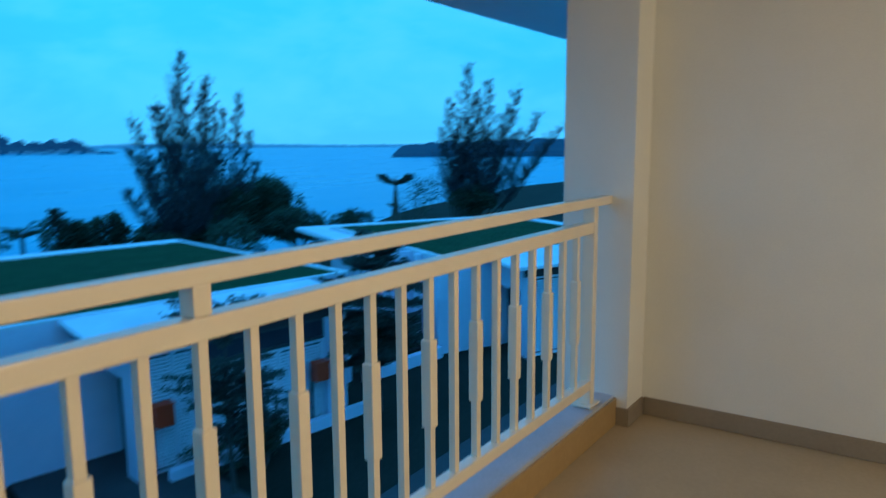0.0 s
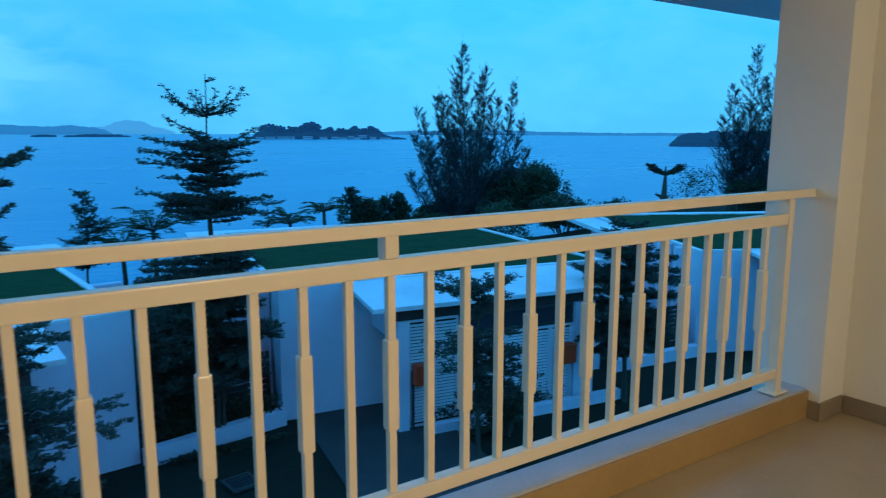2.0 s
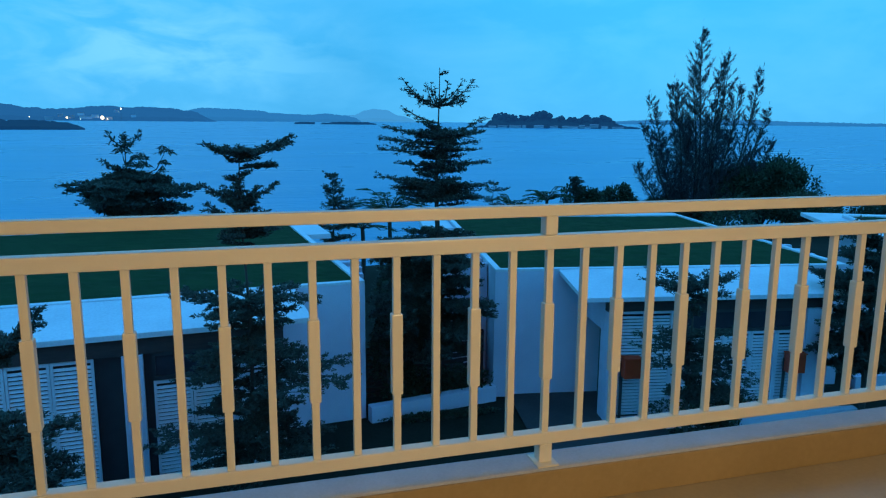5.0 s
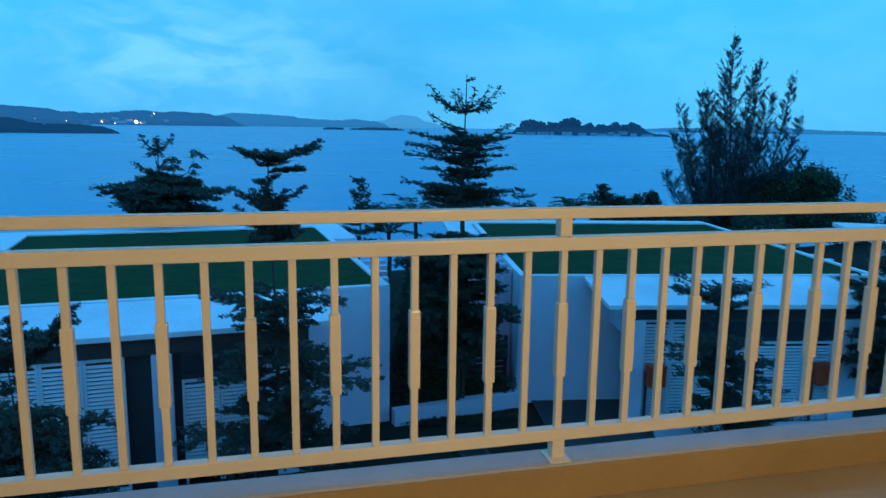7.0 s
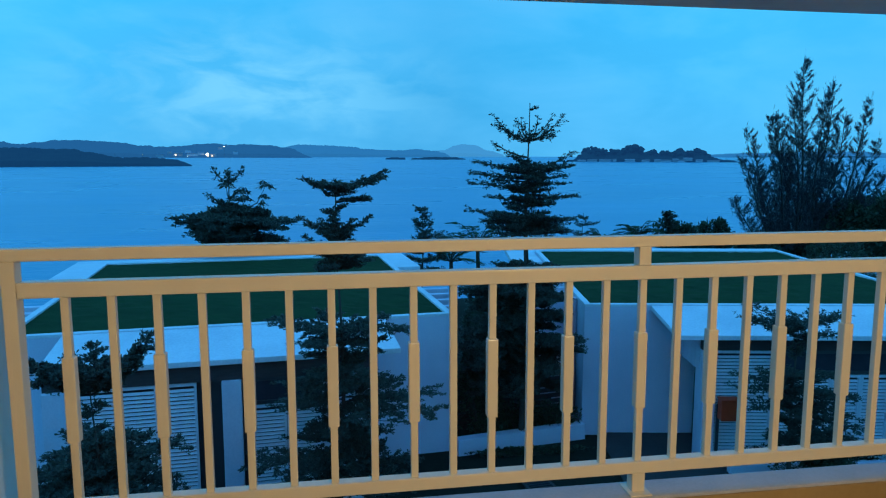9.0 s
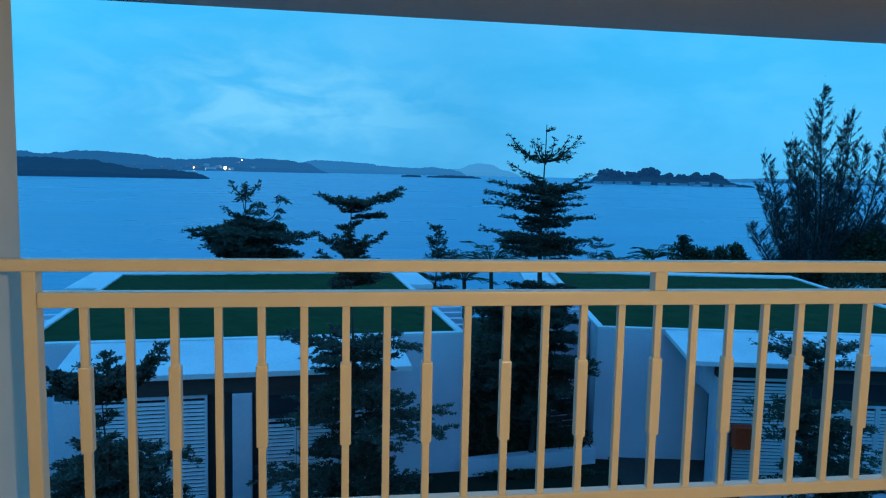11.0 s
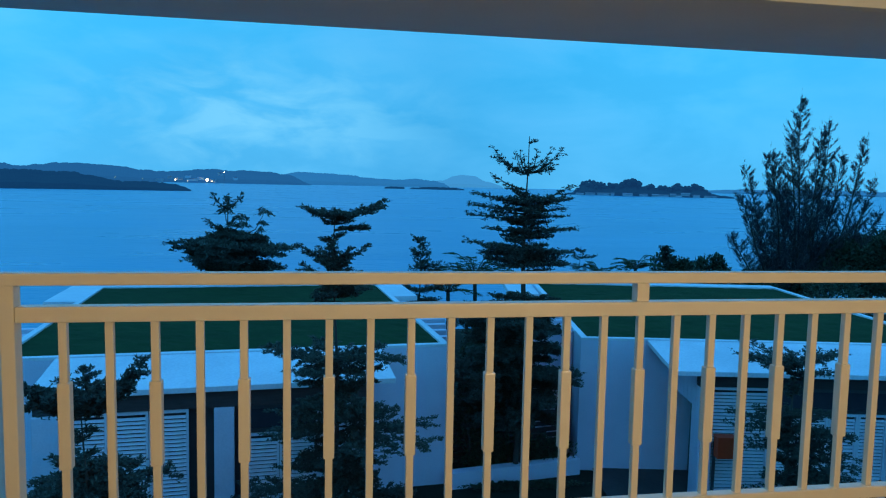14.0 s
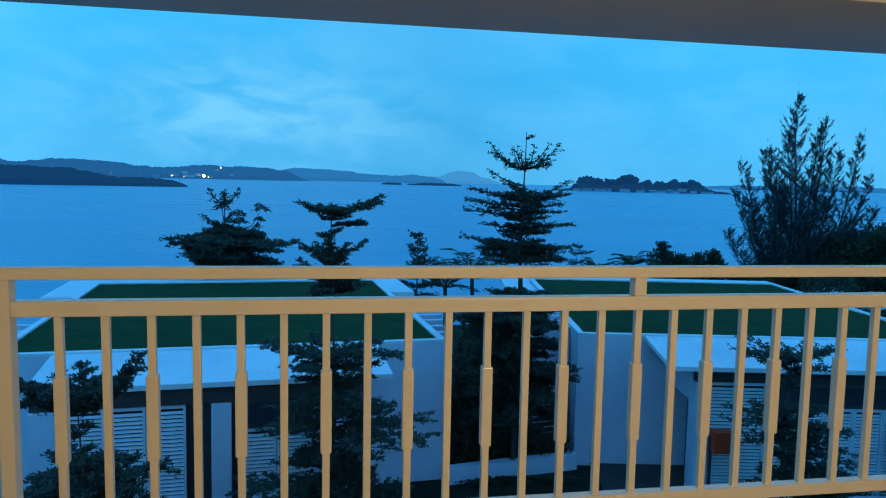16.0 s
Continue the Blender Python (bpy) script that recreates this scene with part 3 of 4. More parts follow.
def slab_between(name, p, q, half, z0, z1, mat, label, category, bevel=.015):
    """A low bar from p to q on the ground."""
    d = Vector(q) - Vector(p)
    ob = tagged(new(name, mesh_of(name, boxes(((0, -half, z0), (d.length, half, z1), bevel)), mat)), label, category)
    ob.matrix_world = pose(p[0], p[1], 0, 0, 0, math.degrees(math.atan2(d.y, d.x)))
    return ob


slab_between("planter_wall", (1.9, 14.24), (5.42, 14.83), .14, G - .2, G + .42, M_WHITE, "low white rendered planter wall between the villas", "planter")
slab_between("planter_wall", (8.0, 12.1), (14.0, 11.25), .10, G - .2, G + .30, M_WHITE, "low white rendered planter wall before the shutters", "planter")
slab_between("planter_wall", (15.6, 12.9), (19.2, 12.5), .14, G - .2, G + .40, M_WHITE, "low white rendered planter wall between the villas", "planter")
tagged(structure("pavement_drive", boxes(((0, 0, 0), (3.4, 7.0, .03))), M_PAVE, "grey concrete drive to the villa's entrance", "pavement")).matrix_world = pose(4.8, 8.6, G + .035, 0, 0, -9.7)
tagged(structure("pavement_road", boxes(((-60, 0, 0), (80, 3.6, .03))), M_PAVE, "grey concrete service road", "pavement")).matrix_world = pose(0, 4.2, G + .03)


def drain_cover():
    ob = tagged(new("drain_cover"), "pale square drain grating in the grass", "drain")
    ob.matrix_world = pose(3.4, 12.2, G + .05, 0, 0, 8)
    part("frame", boxes(((-.33, -.33, 0), (.33, -.26, .05)), ((-.33, .26, 0), (.33, .33, .05)), ((-.33, -.258, 0), (-.26, .258, .05)), ((.26, -.258, 0), (.33, .258, .05))), M_PAVE, ob)
    for k in range(5):
        part("bar", boxes(((-.26, -.22 + k * .1, .01), (.26, -.18 + k * .1, .04))), M_FRAME_FILL, ob)


drain_cover()


def slat_fence(p, q, height):
    d = Vector(q) - Vector(p)
    ob = tagged(new("slat_fence"), "dark timber slat fence between white villas", "fence")
    ob.matrix_world = pose(p[0], p[1], G, 0, 0, math.degrees(math.atan2(d.y, d.x)))
    n = max(2, round(d.length / 1.1))
    for k in range(n + 1):
        x = d.length * k / n
        part("post", boxes(((x - .04, -.04, -.1), (x + .04, .04, height + .05))), M_DARKWOOD, ob)
    for k in range(int(height / .16)):
        part("slat", boxes(((0, -.062, .1 + k * .16), (d.length, -.042, .22 + k * .16))), M_DARKWOOD, ob)


slat_fence((1.95, 15.6), (5.5, 16.1), 1.55)
slat_fence((15.8, 14.0), (19.6, 13.6), 1.5)


# ---- trees and shrubs ----
def tube(verts, faces, pts, radii, sides=6):
    """A tapered limb through pts."""
    first = len(verts)
    for k, (p, r) in enumerate(zip(pts, radii)):
        p = Vector(p)
        d = (Vector(pts[min(k + 1, len(pts) - 1)]) - Vector(pts[max(k - 1, 0)])).normalized()
        u = d.cross(Vector((0.3, 1, 0.2))).normalized()
        w = d.cross(u)
        for s in range(sides):
            a = 2 * math.pi * s / sides
            verts.append(p + (u * math.cos(a) + w * math.sin(a)) * r)
    for k in range(len(pts) - 1):
        for s in range(sides):
            a, b = first + k * sides + s, first + k * sides + (s + 1) % sides
            faces.append((a, b, b + sides, a + sides))


def leaves(verts, faces, centres, dirs, length, width, rng, flat=0.35):
    """A kite-shaped leaf at each centre, pointing along dirs."""
    n = len(centres)
    d = dirs + rng.normal(0, flat, (n, 3))
    d /= np.linalg.norm(d, axis=1)[:, None] + 1e-9
    up = np.tile((0.0, 0.0, 1.0), (n, 1)) + rng.normal(0, 0.45, (n, 3))
    s = np.cross(d, up)
    s /= np.linalg.norm(s, axis=1)[:, None] + 1e-9
    L = (length * rng.uniform(0.6, 1.25, n))[:, None]
    W = (width * rng.uniform(0.7, 1.2, n))[:, None]
    quad = np.stack([centres - d * L / 2, centres + s * W / 2, centres + d * L / 2, centres - s * W / 2], axis=1).reshape(-1, 3)
    first = len(verts)
    verts.extend(quad.tolist())
    faces.extend([(first + 4 * k, first + 4 * k + 1, first + 4 * k + 2, first + 4 * k + 3) for k in range(n)])


def plant(name, label, category, at, group, wood, crown, leaf_mat):
    ob = tagged(new(name), label, category, group)
    ob.location = at
    if wood[0]:
        t = new("trunk", raw_mesh("trunk", *wood, M_BARK, True))
        t.parent = ob
    c = new("crown", raw_mesh("crown", *crown, leaf_mat))
    c.parent = ob
    return ob


def spray(wv, wf, lv, lf, P, out, side, reach, dense, leaf, loose, stem, rng):
    """The leaves of one flat branch: side twigs lined with small rosettes, and longer leaves at their tips."""
    def along(q):
        i = np.minimum((q * 5).astype(int), 4)
        f = (q * 5 - i)[:, None]
        return P[i] * (1 - f) + P[i + 1] * f
    count = max(4, int(5 + 6 * reach))
    roots = np.linspace(.14, .97, count) + rng.normal(0, .02, count)
    runs = [(P[0], P[-1], None)]
    for k, q in enumerate(np.clip(roots, .05, 1)):
        sgn = 1 if k % 2 else -1
        ln = reach * (.16 + .42 * (1 - q) ** .7 * (q + .25) ** .4) * rng.uniform(.6, 1.25)
        fan = rng.uniform(.55, 1.0)
        d = out * (1.15 - .5 * fan) + side * sgn * fan + np.array((0, 0, rng.normal(.10, .12) * loose))
        a = along(np.array([q]))[0]
        b = a + d / np.linalg.norm(d) * ln
        tube(wv, wf, [a, (a + b) / 2 + np.array((0, 0, .02 * ln)), b], [stem * .07 + .003, stem * .05 + .003, .002], 3)
        runs.append((a, b, d))
    lengths = np.array([np.linalg.norm(b - a) for a, b, d in runs])
    per = dense * 3.8 * reach / 6 / lengths.sum()
    for (a, b, d), ln in zip(runs, lengths):
        m = max(2, int(per * ln + rng.uniform(0, 1)))
        q = rng.uniform(.10, 1.0, m) ** .8
        heart = along(q) if d is None else a + (b - a) * q[:, None]
        heart = heart + rng.normal(0, 1, (m, 3)) * np.array((.4, .4, .38 * loose)) * leaf + np.array((0, 0, .015))
        way = (b - a) / (ln + 1e-6)
        cen = np.repeat(heart, 6, axis=0)
        r = rng.normal(0, 1, (m * 6, 3)) * np.array((1, 1, .35))
        r /= np.linalg.norm(r, axis=1)[:, None] + 1e-9
        dirs = r + way * .75 + np.array((0, 0, .22))
        leaves(lv, lf, cen + r * leaf * .45, dirs, leaf * 1.05, leaf * .42, rng, .25)


def tiered_tree(at, tiers, label, seed, stem=0.07, leaf=0.085, sway=0.05, lean=(0, 0), twin=False, mat=None, top=None, arms=(), tufts=(), loose=1.0):
    """A tree with flat storeys of branches. tiers: height over its foot, radius, branches, leaves per metre of branch, rise, drift in x.
    arms: single branches by height, bearing, reach, leaves per metre, rise. tufts: leaf heads on stalks, by x, y, z, radius, leaves, height of the fork."""
    rng = np.random.default_rng(seed)
    wv, wf, lv, lf = [], [], [], []
    high = top or max(t[0] for t in tiers)

    def axis(z):
        return np.array((lean[0] * (z / high) + sway * math.sin(z * 1.1 + seed), lean[1] * (z / high) + sway * math.cos(z * 0.9 + seed), z))
    zs = np.linspace(0, high, 14)
    tube(wv, wf, [axis(z) + np.array((0, 0, -.15 if z == 0 else 0)) for z in zs], [stem * (1 - .93 * z / high) + .004 for z in zs], 7)
    if twin:
        tube(wv, wf, [axis(z) + np.array((.16 - .02 * z, .05, 0)) for z in zs[:11]], [stem * .7 * (1 - .8 * z / high) + .005 for z in zs[:11]], 6)
    for x, y, z, radius, n, fork in tufts:
        head, low = np.array((x, y, z)), axis(fork)
        knee = np.array((low[0] * .25 + x * .75, low[1] * .25 + y * .75, low[2] * .55 + z * .45))
        tube(wv, wf, [low, knee, head], [stem * .3, stem * .22, .006], 5)
        d = rng.normal(0, 1, (n, 3))
        d /= np.linalg.norm(d, axis=1)[:, None]
        d[:, 2] = np.abs(d[:, 2]) * .55 - .28 * (d[:, 0] ** 2 + d[:, 1] ** 2)
        cen = head + d * radius * rng.uniform(.35, 1.0, n)[:, None]
        leaves(lv, lf, cen, d * np.array((1, 1, .3)) + np.array((0, 0, -.45)), leaf * 1.5, leaf * .5, rng, .3)
    branches = [(z, r, c, dn, up, dr, None) for z, r, c, dn, up, dr in tiers] + [(z, r, 1, dn, up, 0, radians(b)) for z, b, r, dn, up in arms]
    for z, radius, count, dense, rise, drift, way in branches:
        turn = rng.uniform(0, 6.28)
        for k in range(count):
            a = turn + 6.283 * k / count + rng.normal(0, .22)
            reach = radius * rng.uniform(.5, 1.05)
            if way is not None:
                a, reach = way, radius * .91
            out = np.array((math.cos(a), math.sin(a), 0))
            side = np.array((-out[1], out[0], 0))
            start = axis(min(high - .05, z + rng.normal(0, .10 + .02 * radius) * loose * (0 if way is not None else 1)))
            ts = np.linspace(0, 1, 6)
            lift = rise * (rng.uniform(.5, 1.3) if way is None else 1)
            path = [start + out * reach * q + side * .10 * reach * math.sin(q * 3 + k) + np.array((drift * q, 0, 0.05 * radius * q ** .6 + lift * q * q)) for q in ts]
            tube(wv, wf, path, [stem * .26 * (1 - .85 * q) + .004 for q in ts], 5)
            spray(wv, wf, lv, lf, np.array(path), out, side, reach, dense * (1.9 if z < 5 and at[1] < 20 else 1), leaf, loose, stem, rng)
    return plant("tiered_tree", label, "tree", (at[0], at[1], G), "trees among the villas", (wv, wf), (lv, lf), mat or M_LEAF)


# between the villas: tall, with an open umbel on a bare mast, storeys below it and a dense skirt
tiered_tree((3.7, 14.55), [(7.84, .6, 4, 40, .42, 0), (7.10, .72, 9, 120, .12, 0), (6.98, .85, 9, 130, .04, 0), (6.74, .85, 9, 130, .0, -.1), (6.42, .72, 10, 150, .06, .05), (6.26, .72, 9, 140, .0, .08), (5.86, 1.0, 11, 160, .06, 0), (5.70, 1.15, 12, 170, .0, .05), (5.52, 1.05, 10, 150, .02, .1),
                           (4.45, 1.2, 10, 170, .0, -.35), (4.2, 1.5, 12, 200, .0, -.4), (3.95, 1.6, 13, 210, -.05, -.35), (3.5, 1.6, 14, 220, -.08, -.25), (3.0, 1.6, 14, 220, -.1, -.3), (2.55, 1.6, 13, 210, -.12, -.3), (2.1, 1.5, 12, 200, -.12, -.3), (1.7, 1.3, 10, 170, -.1, -.2)],
            "tall tiered almond tree with flat layered branches", 11, stem=.075, leaf=.075, twin=True, top=8.72, loose=.9,
            arms=[(7.80, 178, 1.0, 70, .58), (7.80, 172, .80, 70, .36), (7.78, 186, .58, 70, .18), (7.80, 4, 1.0, 70, .58), (7.82, -8, .62, 60, .28), (7.80, 8, .72, 70, .10), (7.85, 100, .5, 50, .5), (7.85, -80, .5, 50, .5),
                  (7.40, 180, .95, 26, .30), (7.06, 3, 1.28, 150, .40), (7.08, 181, 1.42, 120, .14), (7.0, -4, 1.28, 110, .16), (6.86, 177, 1.46, 120, .08), (6.82, 4, 1.15, 100, .06), (6.66, 182, 1.55, 100, .04), (6.70, -6, 1.10, 100, .0), (6.34, -2, 1.36, 130, .04), (6.34, 180, 1.0, 120, .04), (5.92, 178, 1.52, 130, .14), (5.72, 2, 1.36, 120, .06), (8.55, 20, .22, 40, .05)])
# before the first villa: a thin mast through the roof's height with flat tops
tiered_tree((-1.0, 10.5), [(6.90, .46, 8, 190, .12, .05), (6.78, .34, 6, 150, .06, .1), (6.40, .26, 6, 110, .06, 0), (6.08, .45, 8, 170, .16, 0), (5.98, .36, 6, 150, .08, 0), (5.72, .55, 8, 170, .14, -.05), (5.55, .7, 9, 230, .02, .05), (5.4, .55, 8, 200, .0, 0),
                           (4.2, 1.3, 10, 170, .05, -.05), (4.0, .8, 8, 150, .02, .05), (3.65, .75, 8, 150, 0, 0), (3.25, .95, 9, 160, -.05, .1), (2.9, 1.75, 10, 170, -.02, .3), (2.45, .95, 9, 170, -.08, .1), (1.95, 1.55, 12, 180, -.1, -.2), (1.5, 1.35, 11, 180, -.1, 0), (1.1, 1.1, 9, 150, -.1, 0)],
            "slender tiered almond tree with flat layered crown", 23, stem=.055, leaf=.068, loose=.6,
            arms=[(6.92, 178, .58, 210, .16), (6.86, 188, .50, 190, .06), (6.84, 2, .98, 240, .28), (6.86, -6, .92, 230, .16), (6.62, -14, .70, 240, .0), (6.60, 10, .66, 220, .04), (6.06, 180, .68, 200, .26), (6.06, 3, .70, 200, .24), (5.72, 178, .64, 170, .26)])
tiered_tree((-4.75, 8.6), [(4.08, .62, 11, 300, .34, .08), (3.92, .42, 9, 260, .26, 0), (3.55, .24, 4, 14, .08, 0), (3.2, .26, 4, 16, .05, 0),
                           (2.9, .9, 9, 150, -.02, .1), (2.55, 1.3, 11, 190, -.05, 0), (2.15, 1.35, 12, 210, -.08, 0), (1.7, 1.2, 10, 190, -.1, 0), (1.2, 1.0, 9, 160, -.1, 0)],
            "young almond tree with one flat top over dense lower leaves", 31, stem=.042, leaf=.08, loose=.7,
            arms=[(3.95, 180, .92, 260, .42), (4.0, 174, .68, 260, .30), (4.0, 0, .95, 280, .72), (3.95, 8, .80, 280, .50), (4.0, -10, .6, 260, .36), (3.9, 184, .5, 240, .3)])
tiered_tree((8.4, 10.5), [(4.0, 1.2, 9, 60, .18, 0), (3.82, .7, 7, 70, .06, 0), (3.55, .4, 5, 40, .05, 0), (3.2, .3, 4, 18, .05, 0), (2.8, 1.0, 8, 90, .02, .55), (2.45, 1.15, 9, 110, -.05, .6), (2.05, 1.15, 10, 120, -.08, .6), (1.6, 1.0, 9, 120, -.1, .5)],
            "young almond tree standing before louvred shutters", 47, stem=.06, leaf=.075,
            arms=[(2.75, 180, 1.4, 70, .16), (2.6, 170, 1.25, 80, -.06), (2.3, 186, 1.1, 80, -.1), (3.9, 178, 1.3, 60, .22), (3.9, 2, 1.2, 60, .2)])
tiered_tree((13.9, 11.0), [(5.0, .7, 7, 110, .1, 0), (4.6, 1.0, 9, 130, .06, 0), (4.15, 1.15, 9, 130, .03, 0), (3.65, 1.3, 10, 140, 0, 0), (3.1, 1.45, 10, 150, -.04, 0), (2.55, 1.5, 11, 160, -.06, 0), (2.0, 1.4, 10, 160, -.08, 0), (1.5, 1.1, 8, 140, -.1, 0)],
            "dense tiered almond tree beside the villa's wing", 53, stem=.075, leaf=.095)
# behind the first villa
tiered_tree((-5.1, 28.0), [(5.15, 1.0, 9, 110, -.02, .1), (4.98, 1.7, 12, 120, -.05, .15), (4.80, 2.3, 15, 130, -.10, .25), (4.60, 2.3, 14, 120, -.16, .3), (4.35, 2.1, 13, 120, -.16, .3), (4.05, 1.8, 12, 110, -.15, .35), (3.75, 1.5, 10, 110, -.1, .4), (3.5, 1.2, 8, 90, -.1, .3)],
            "broad umbrella-crowned almond tree behind the lawn roof", 61, stem=.10, leaf=.16, top=6.75, loose=.8,
            arms=[(6.32, 178, .65, 22, .62), (6.32, 3, .62, 22, .60), (6.36, 100, .4, 16, .5), (6.36, -80, .3, 16, .45), (5.35, 180, .85, 40, .45), (4.85, 180, 2.35, 90, -.12), (3.6, 180, 1.3, 40, .2), (3.65, 172, .95, 50, .25), (5.45, 175, .5, 50, .15)],
            tufts=[(-.15, 0, 6.18, .40, 60, 5.6), (.45, .1, 5.92, .42, 90, 5.2), (.62, -.1, 5.62, .36, 60, 5.1), (.15, 0, 5.62, .45, 80, 5.2), (1.42, 0, 6.16, .44, 80, 4.9), (1.36, .05, 5.72, .26, 40, 4.9), (1.28, 0, 5.42, .22, 24, 4.9)])
tiered_tree((3.15, 30.0), [(4.95, .34, 6, 60, .06, 0), (4.35, .5, 5, 40, .22, 0), (4.0, .75, 6, 42, .32, .1), (3.6, .95, 7, 46, .38, .25), (3.2, 1.05, 7, 55, .3, .1), (2.7, 1.1, 8, 70, .2, 0), (2.0, 1.0, 8, 80, .1, 0)],
            "small conical tree near the water", 67, stem=.06, leaf=.12, top=5.05)
tiered_tree((11.3, 31.0), [(4.35, .35, 5, 16, .12, 0), (3.95, .75, 6, 24, .18, .2), (3.5, .75, 6, 28, .15, -.1), (3.1, 1.0, 8, 40, .1, .2), (2.6, 1.0, 8, 50, .0, 0)],
            "thin small tree behind the lawn roof", 71, stem=.03, leaf=.09, top=4.65, loose=.6)
tiered_tree((39.5, 30.2), [(3.0, .5, 5, 120, .1, 0)], "forked small tree with two flat leaf pads on pale stems", 73, stem=.5, leaf=.14, top=5.25, twin=True, loose=.7,
            arms=[(4.7, 128, 1.3, 200, .62), (4.75, 118, 1.0, 200, .55), (4.8, 140, .9, 200, .5), (4.7, -52, 1.3, 200, .62), (4.75, -42, 1.0, 200, .55), (4.8, -64, .9, 200, .5)])


def casuarina(at, stems, label, seed, needle=.34):
    """Feathery she-oaks: rising branches hung with thin needles. stems: x, y offset of the tip, height, reach."""
    rng = np.random.default_rng(seed)
    wv, wf, lv, lf = [], [], [], []
    for dx, dy, high, reach in stems:
        foot = np.array((dx * .35, dy * .35, -.2))
        tip = np.array((dx, dy, high))
        zs = np.linspace(0, 1, 10)
        spine = [foot + (tip - foot) * q + np.array((.12 * math.sin(q * 7 + dx), .1 * math.cos(q * 5), 0)) for q in zs]
        tube(wv, wf, spine, [.10 * (1 - .95 * q) + .005 for q in zs], 7)
        count = int(26 + 5.5 * high)
        for b in range(count):
            q = .10 + .89 * (b / count) ** .9
            root = foot + (tip - foot) * q
            a = rng.uniform(0, 6.283)
            length = 1.25 * reach * (1.02 - q) ** .55 * rng.uniform(.35, 1.4) + .22
            out = np.array((math.cos(a), math.sin(a), 0))
            path = [root + out * length * .74 * s ** .85 + np.array((0, 0, length * (.28 * s + .50 * s * s))) for s in np.linspace(0, 1, 5)]
            tube(wv, wf, path, [.014 * (1 - .8 * s) + .003 for s in np.linspace(0, 1, 5)], 4)
            P = np.array(path)
            twigs = max(3, int(rng.choice((5, 9, 11, 14)) * (.55 + .4 * length)))
            for k in range(twigs):
                u = rng.uniform(.18, .98)
                i = min(int(u * 4), 3)
                knot = P[i] + (P[i + 1] - P[i]) * (u * 4 - i)
                b2 = a + rng.normal(0, .95)
                way = np.array((math.cos(b2) * .72, math.sin(b2) * .72, rng.uniform(.1, 1.05)))
                way /= np.linalg.norm(way)
                ln = (.20 + .30 * length) * rng.uniform(.5, 1.2) * (1.22 - .8 * u)
                m = int(8 + 15 * ln)
                f = rng.uniform(0, 1, m)[:, None]
                cen = knot + way * ln * f + np.array((0, 0, .12)) * ln * f * f + rng.normal(0, .03, (m, 3))
                leaves(lv, lf, cen, np.tile(way + np.array((0, 0, .25)), (m, 1)), needle * .8, .020, rng, .42)
            m = 5
            f = rng.uniform(.75, 1.15, m)[:, None]
            leaves(lv, lf, P[0] + (P[-1] - P[0]) * f + rng.normal(0, .03, (m, 3)), np.tile(P[-1] - P[-2], (m, 1)) / np.linalg.norm(P[-1] - P[-2]), needle, .020, rng, .15)
        n = 26
        cen = tip + rng.normal(0, 1, (n, 3)) * np.array((.04, .04, .34)) - np.array((0, 0, .15))
        leaves(lv, lf, cen, np.tile((0.0, 0.0, 1.0), (n, 1)), needle, .024, rng, .18)
    return plant("casuarina_tree", label, "tree", (at[0], at[1], G), "casuarinas by the water", (wv, wf), (lv, lf), M_NEEDLE)


casuarina((31.5, 42.0), [(-.85, 0, 13.8, 1.5), (-1.5, -.3, 11.3, 1.3), (1.8, .5, 12.3, 1.3), (.9, .1, 11.6, .9), (2.7, .2, 10.2, 1.1), (4.3, -.2, 11.3, .8), (5.3, 0, 8.4, .8), (-2.3, .4, 10.2, 1.2), (-3.2, -.4, 9.9, 1.0), (-4.5, .4, 9.1, .9),
                         (-5.1, -.2, 7.2, 1.1), (-5.4, .3, 4.4, 1.3), (-3.6, .6, 6.4, 1.5), (-1.6, .8, 7.6, 1.7), (.6, .9, 8.0, 1.8), (2.4, .9, 6.8, 1.7), (4.4, .6, 5.4, 1.4), (5.6, -.3, 6.2, 1.0)], "feathery dark casuarina with several rising stems", 5)
casuarina((61.5, 39.0), [(.6, -.8, 15.6, 1.7), (-.6, .6, 12.0, 1.5), (2.0, -2.6, 14.0, 1.7), (1.2, -1.6, 12.6, 1.7), (3.8, -4.9, 13.0, 1.5), (5.2, -6.6, 10.6, 1.5), (2.8, -4.2, 11.0, 1.8), (-1.2, 1.2, 9.0, 1.6), (-.4, 0, 8.4, 2.0), (.4, -.6, 10.2, 2.0), (1.6, -2.4, 9.0, 2.2), (3.6, -5.0, 8.6, 2.2), (2.6, -3.6, 7.0, 2.4), (.4, -.4, 6.4, 2.4), (5.6, -7.4, 7.4, 1.8), (6.8, -8.4, 9.2, 1.4)], "feathery dark casuarina by the bay's edge", 8)


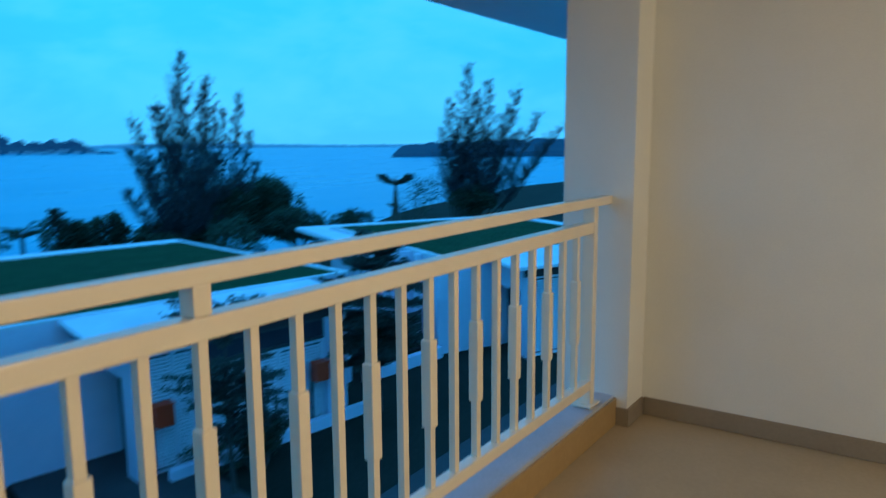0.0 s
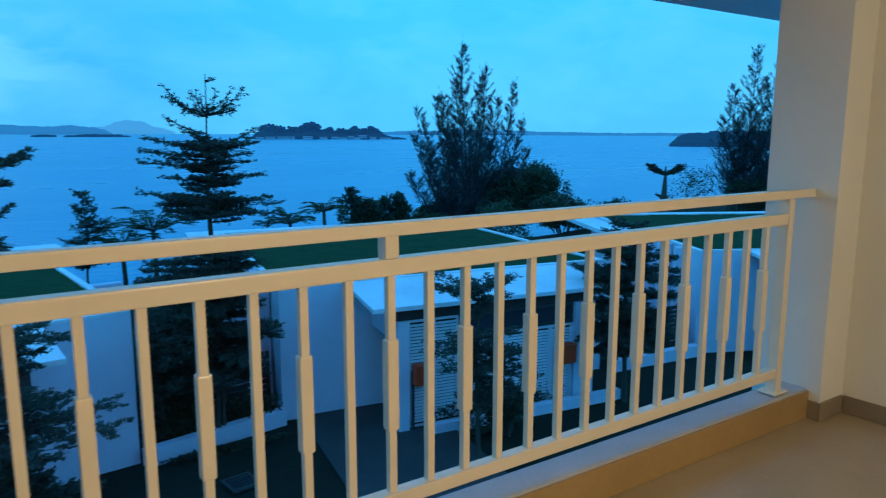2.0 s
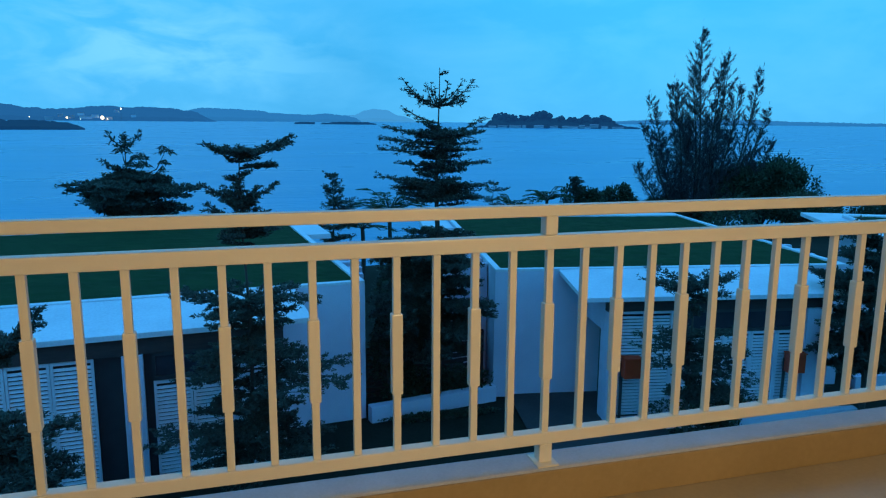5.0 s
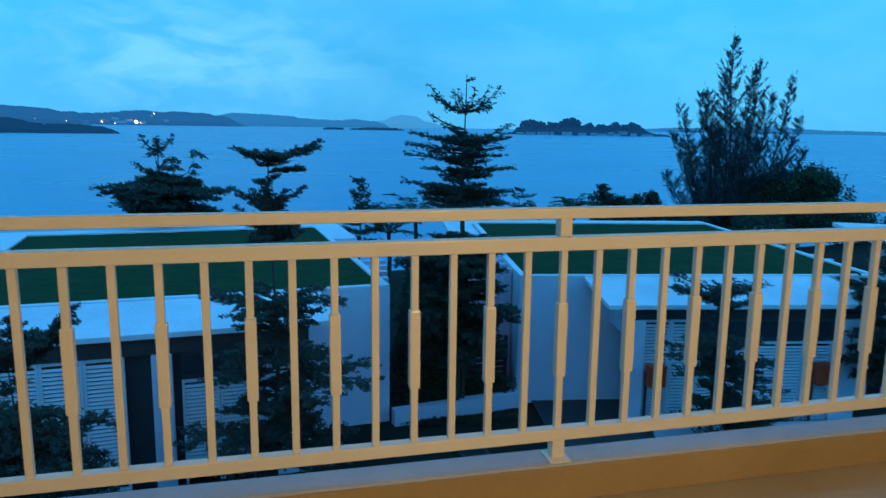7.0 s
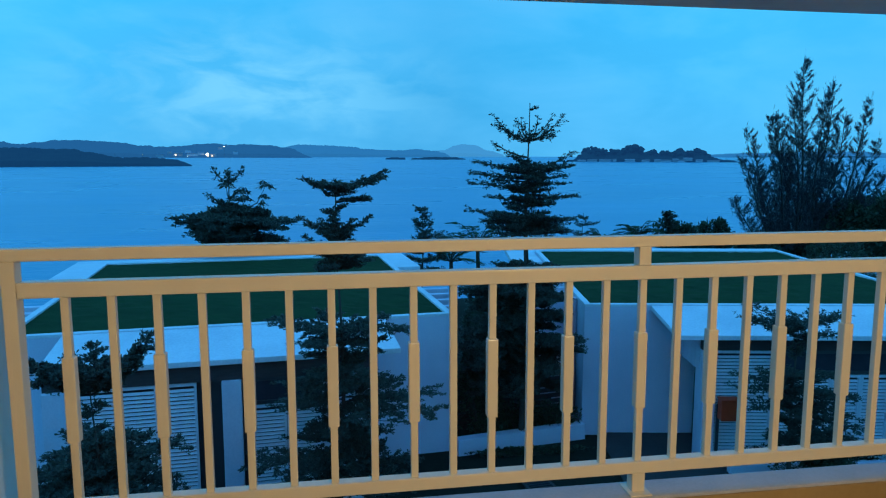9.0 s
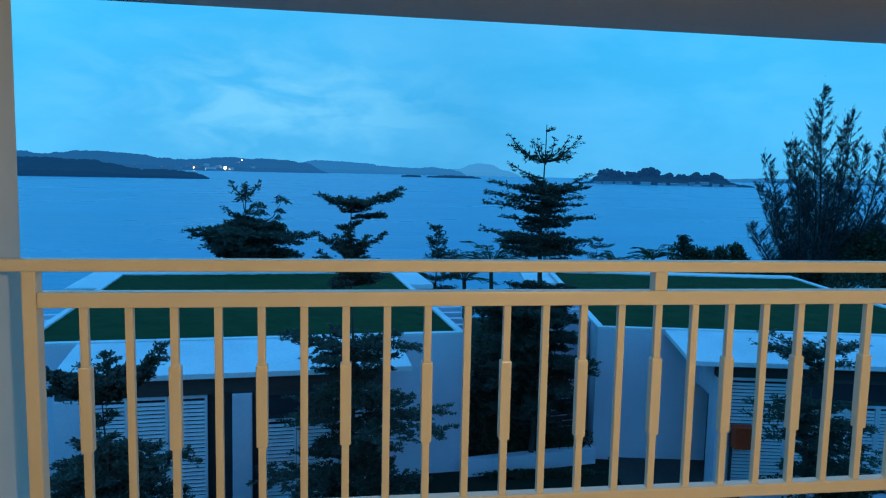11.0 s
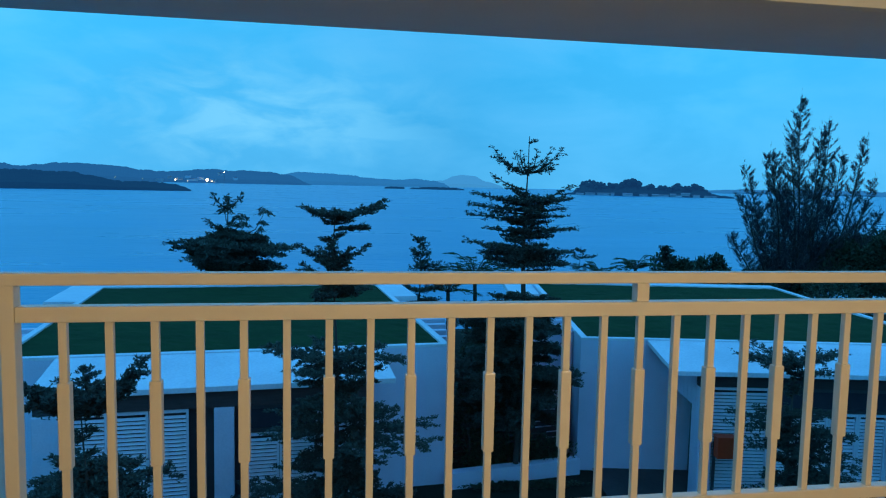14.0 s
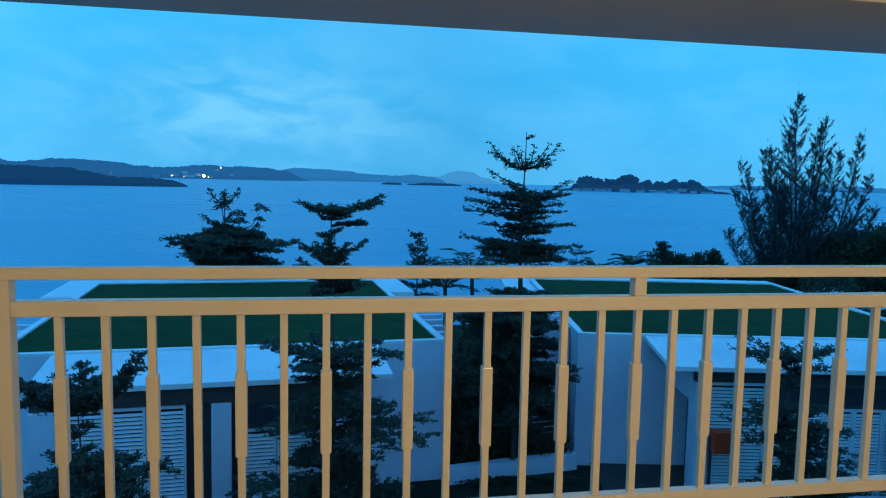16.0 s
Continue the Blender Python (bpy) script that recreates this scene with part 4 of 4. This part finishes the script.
def shrub(at, size, lumps, label, seed, leaf=.14, dense=900, mat=None, name="shrub"):
    """Clumps of leaves on lumpy shells with twigs inside, for bushes and hedges."""
    rng = np.random.default_rng(seed)
    wv, wf, lv, lf = [], [], [], []
    for k in range(lumps):
        c = np.array((rng.uniform(-.62, .62) * size[0], rng.uniform(-.5, .5) * size[1], size[2] * rng.uniform(.28, .78)))
        r = np.array((size[0] * .42, size[1] * .42, size[2] * .30)) * rng.uniform(.65, 1.15)
        tube(wv, wf, [(c[0] * .3, c[1] * .3, -.1), tuple(c * .6), tuple(c)], [.05, .035, .012], 5)
        n = int(dense * rng.uniform(.7, 1.2))
        d = rng.normal(0, 1, (n, 3))
        d /= np.linalg.norm(d, axis=1)[:, None]
        rad = rng.uniform(.45, 1.0, n) ** .5 * (1 + .22 * np.sin(d[:, 0] * 7 + k) * np.cos(d[:, 1] * 6) + rng.normal(0, .06, n))
        cen = c + d * r * rad[:, None]
        leaves(lv, lf, cen, d + np.array((0, 0, .2)), leaf, leaf * .55, rng, .6)
    ob = plant(name, label, "shrub", (at[0], at[1], G), "", (wv, wf), (lv, lf), mat or M_LEAF_DARK)
    return ob


shrub((36.9, 42.8), (4.9, 3.5, 4.7), 36, "broad dark rounded bush beside the casuarina", 3, .26, 1500)
shrub((30.6, 43.0), (5.0, 2.0, 2.2), 16, "dark thicket at the foot of the casuarina", 13, .24, 900)
shrub((21.2, 40.5), (1.9, 1.4, 3.55), 12, "dark irregular bush by the shore", 7, .26, 420)
shrub((23.9, 40.8), (1.5, 1.4, 3.60), 10, "dark irregular bush by the shore", 17, .26, 420)
tiered_tree((20.3, 40.0), [(3.70, .3, 5, 60, .1, 0), (3.4, .45, 6, 70, .12, .15), (3.0, .6, 7, 80, .1, 0)], "small leafy tree rising out of a bush", 75, stem=.06, leaf=.16, top=3.95)
shrub((26.5, 41.0), (2.2, 2.0, 1.9), 8, "dark low bush by the shore", 9, .22, 600)
shrub((37.4, 37.8), (3.6, 2.2, 2.8), 13, "dark thicket behind the lawn roof", 27, .22, 800)
shrub((21.8, 27.0), (2.8, 2.0, 3.9), 11, "dark leafy thicket between the villas", 33, .16, 700)
shrub((62.0, 37.0), (4.0, 3.0, 3.4), 12, "dark thicket at the foot of the casuarina", 35, .24, 700)
shrub((43.5, 38.0), (2.5, 2.0, 2.6), 7, "dark low bush by the shore", 15, .2, 600)
shrub((50.0, 36.5), (3.4, 2.0, 5.0), 8, "sparse leggy bush by the shore", 21, .2, 170)
shrub((3.6, 14.95), (1.8, .35, 1.0), 10, "dark hedge growing behind the planter wall", 12, .10, 500)
shrub((3.6, 13.95), (1.75, .16, .24), 22, "low dark ground cover along the planter wall", 43, .07, 160)
shrub((2.75, 15.0), (.75, .3, 2.3), 9, "dark leafy bush before the slat fence", 37, .10, 420)
shrub((3.3, 17.0), (.9, .7, 4.0), 16, "tall dark bush behind the slat fence", 39, .11, 520)
shrub((11.0, 12.1), (3.0, .30, .75), 12, "dark low hedge before the shutters", 14, .09, 420)
shrub((17.3, 13.2), (1.9, .4, 1.5), 9, "dark hedge growing between the villas", 16, .10, 520)
shrub((-4.4, 9.2), (1.6, .9, 1.6), 9, "dense dark bush under the young tree", 18, .09, 700)
shrub((9.7, 11.0), (1.2, .6, 1.2), 7, "dense dark bush under the young tree", 19, .09, 600)


def palm(at, height, reach, label, seed):
    rng = np.random.default_rng(seed)
    wv, wf, lv, lf = [], [], [], []
    tube(wv, wf, [(0, 0, -.1), (.05, 0, height * .5), (0, 0, height)], [.13, .10, .09], 8)
    for k in range(17):
        a = 6.283 * k / 17 + rng.normal(0, .15)
        out = np.array((math.cos(a), math.sin(a), 0))
        up = rng.uniform(.45, 1.6)
        pts = [np.array((0, 0, height)) + out * reach * q * (1 - .12 * up) + np.array((0, 0, reach * (up * q - (.30 + .42 * up) * q * q))) for q in np.linspace(0, 1, 9)]
        tube(wv, wf, pts, [.022 * (1 - .85 * q) + .003 for q in np.linspace(0, 1, 9)], 4)
        P = np.array(pts)
        side = np.array((-out[1], out[0], 0))
        for sgn in (-1, 1):
            q = np.linspace(.12, 1, 34)
            i = np.minimum((q * 8).astype(int), 7)
            f = (q * 8 - i)[:, None]
            base = P[i] * (1 - f) + P[i + 1] * f
            ln = reach * .26
            dirs = np.tile(side * sgn * .8 + out + np.array((0, 0, .05)), (34, 1))
            leaves(lv, lf, base + dirs * ln * .35, dirs, ln, .05, rng, .12)
    return plant("palm", label, "palm", (at[0], at[1], G), "palms behind the villas", (wv, wf), (lv, lf), M_PALM)


palm((6.1, 31.5), 3.0, 1.9, "low feathery palm behind the lawn roofs", 2)
palm((4.6, 30.5), 2.4, 1.6, "low feathery palm behind the lawn roofs", 4)
palm((15.6, 34.0), 3.1, 1.3, "small palm behind the lawn roof", 6)
palm((13.2, 33.0), 2.7, 1.3, "small palm behind the lawn roof", 10)
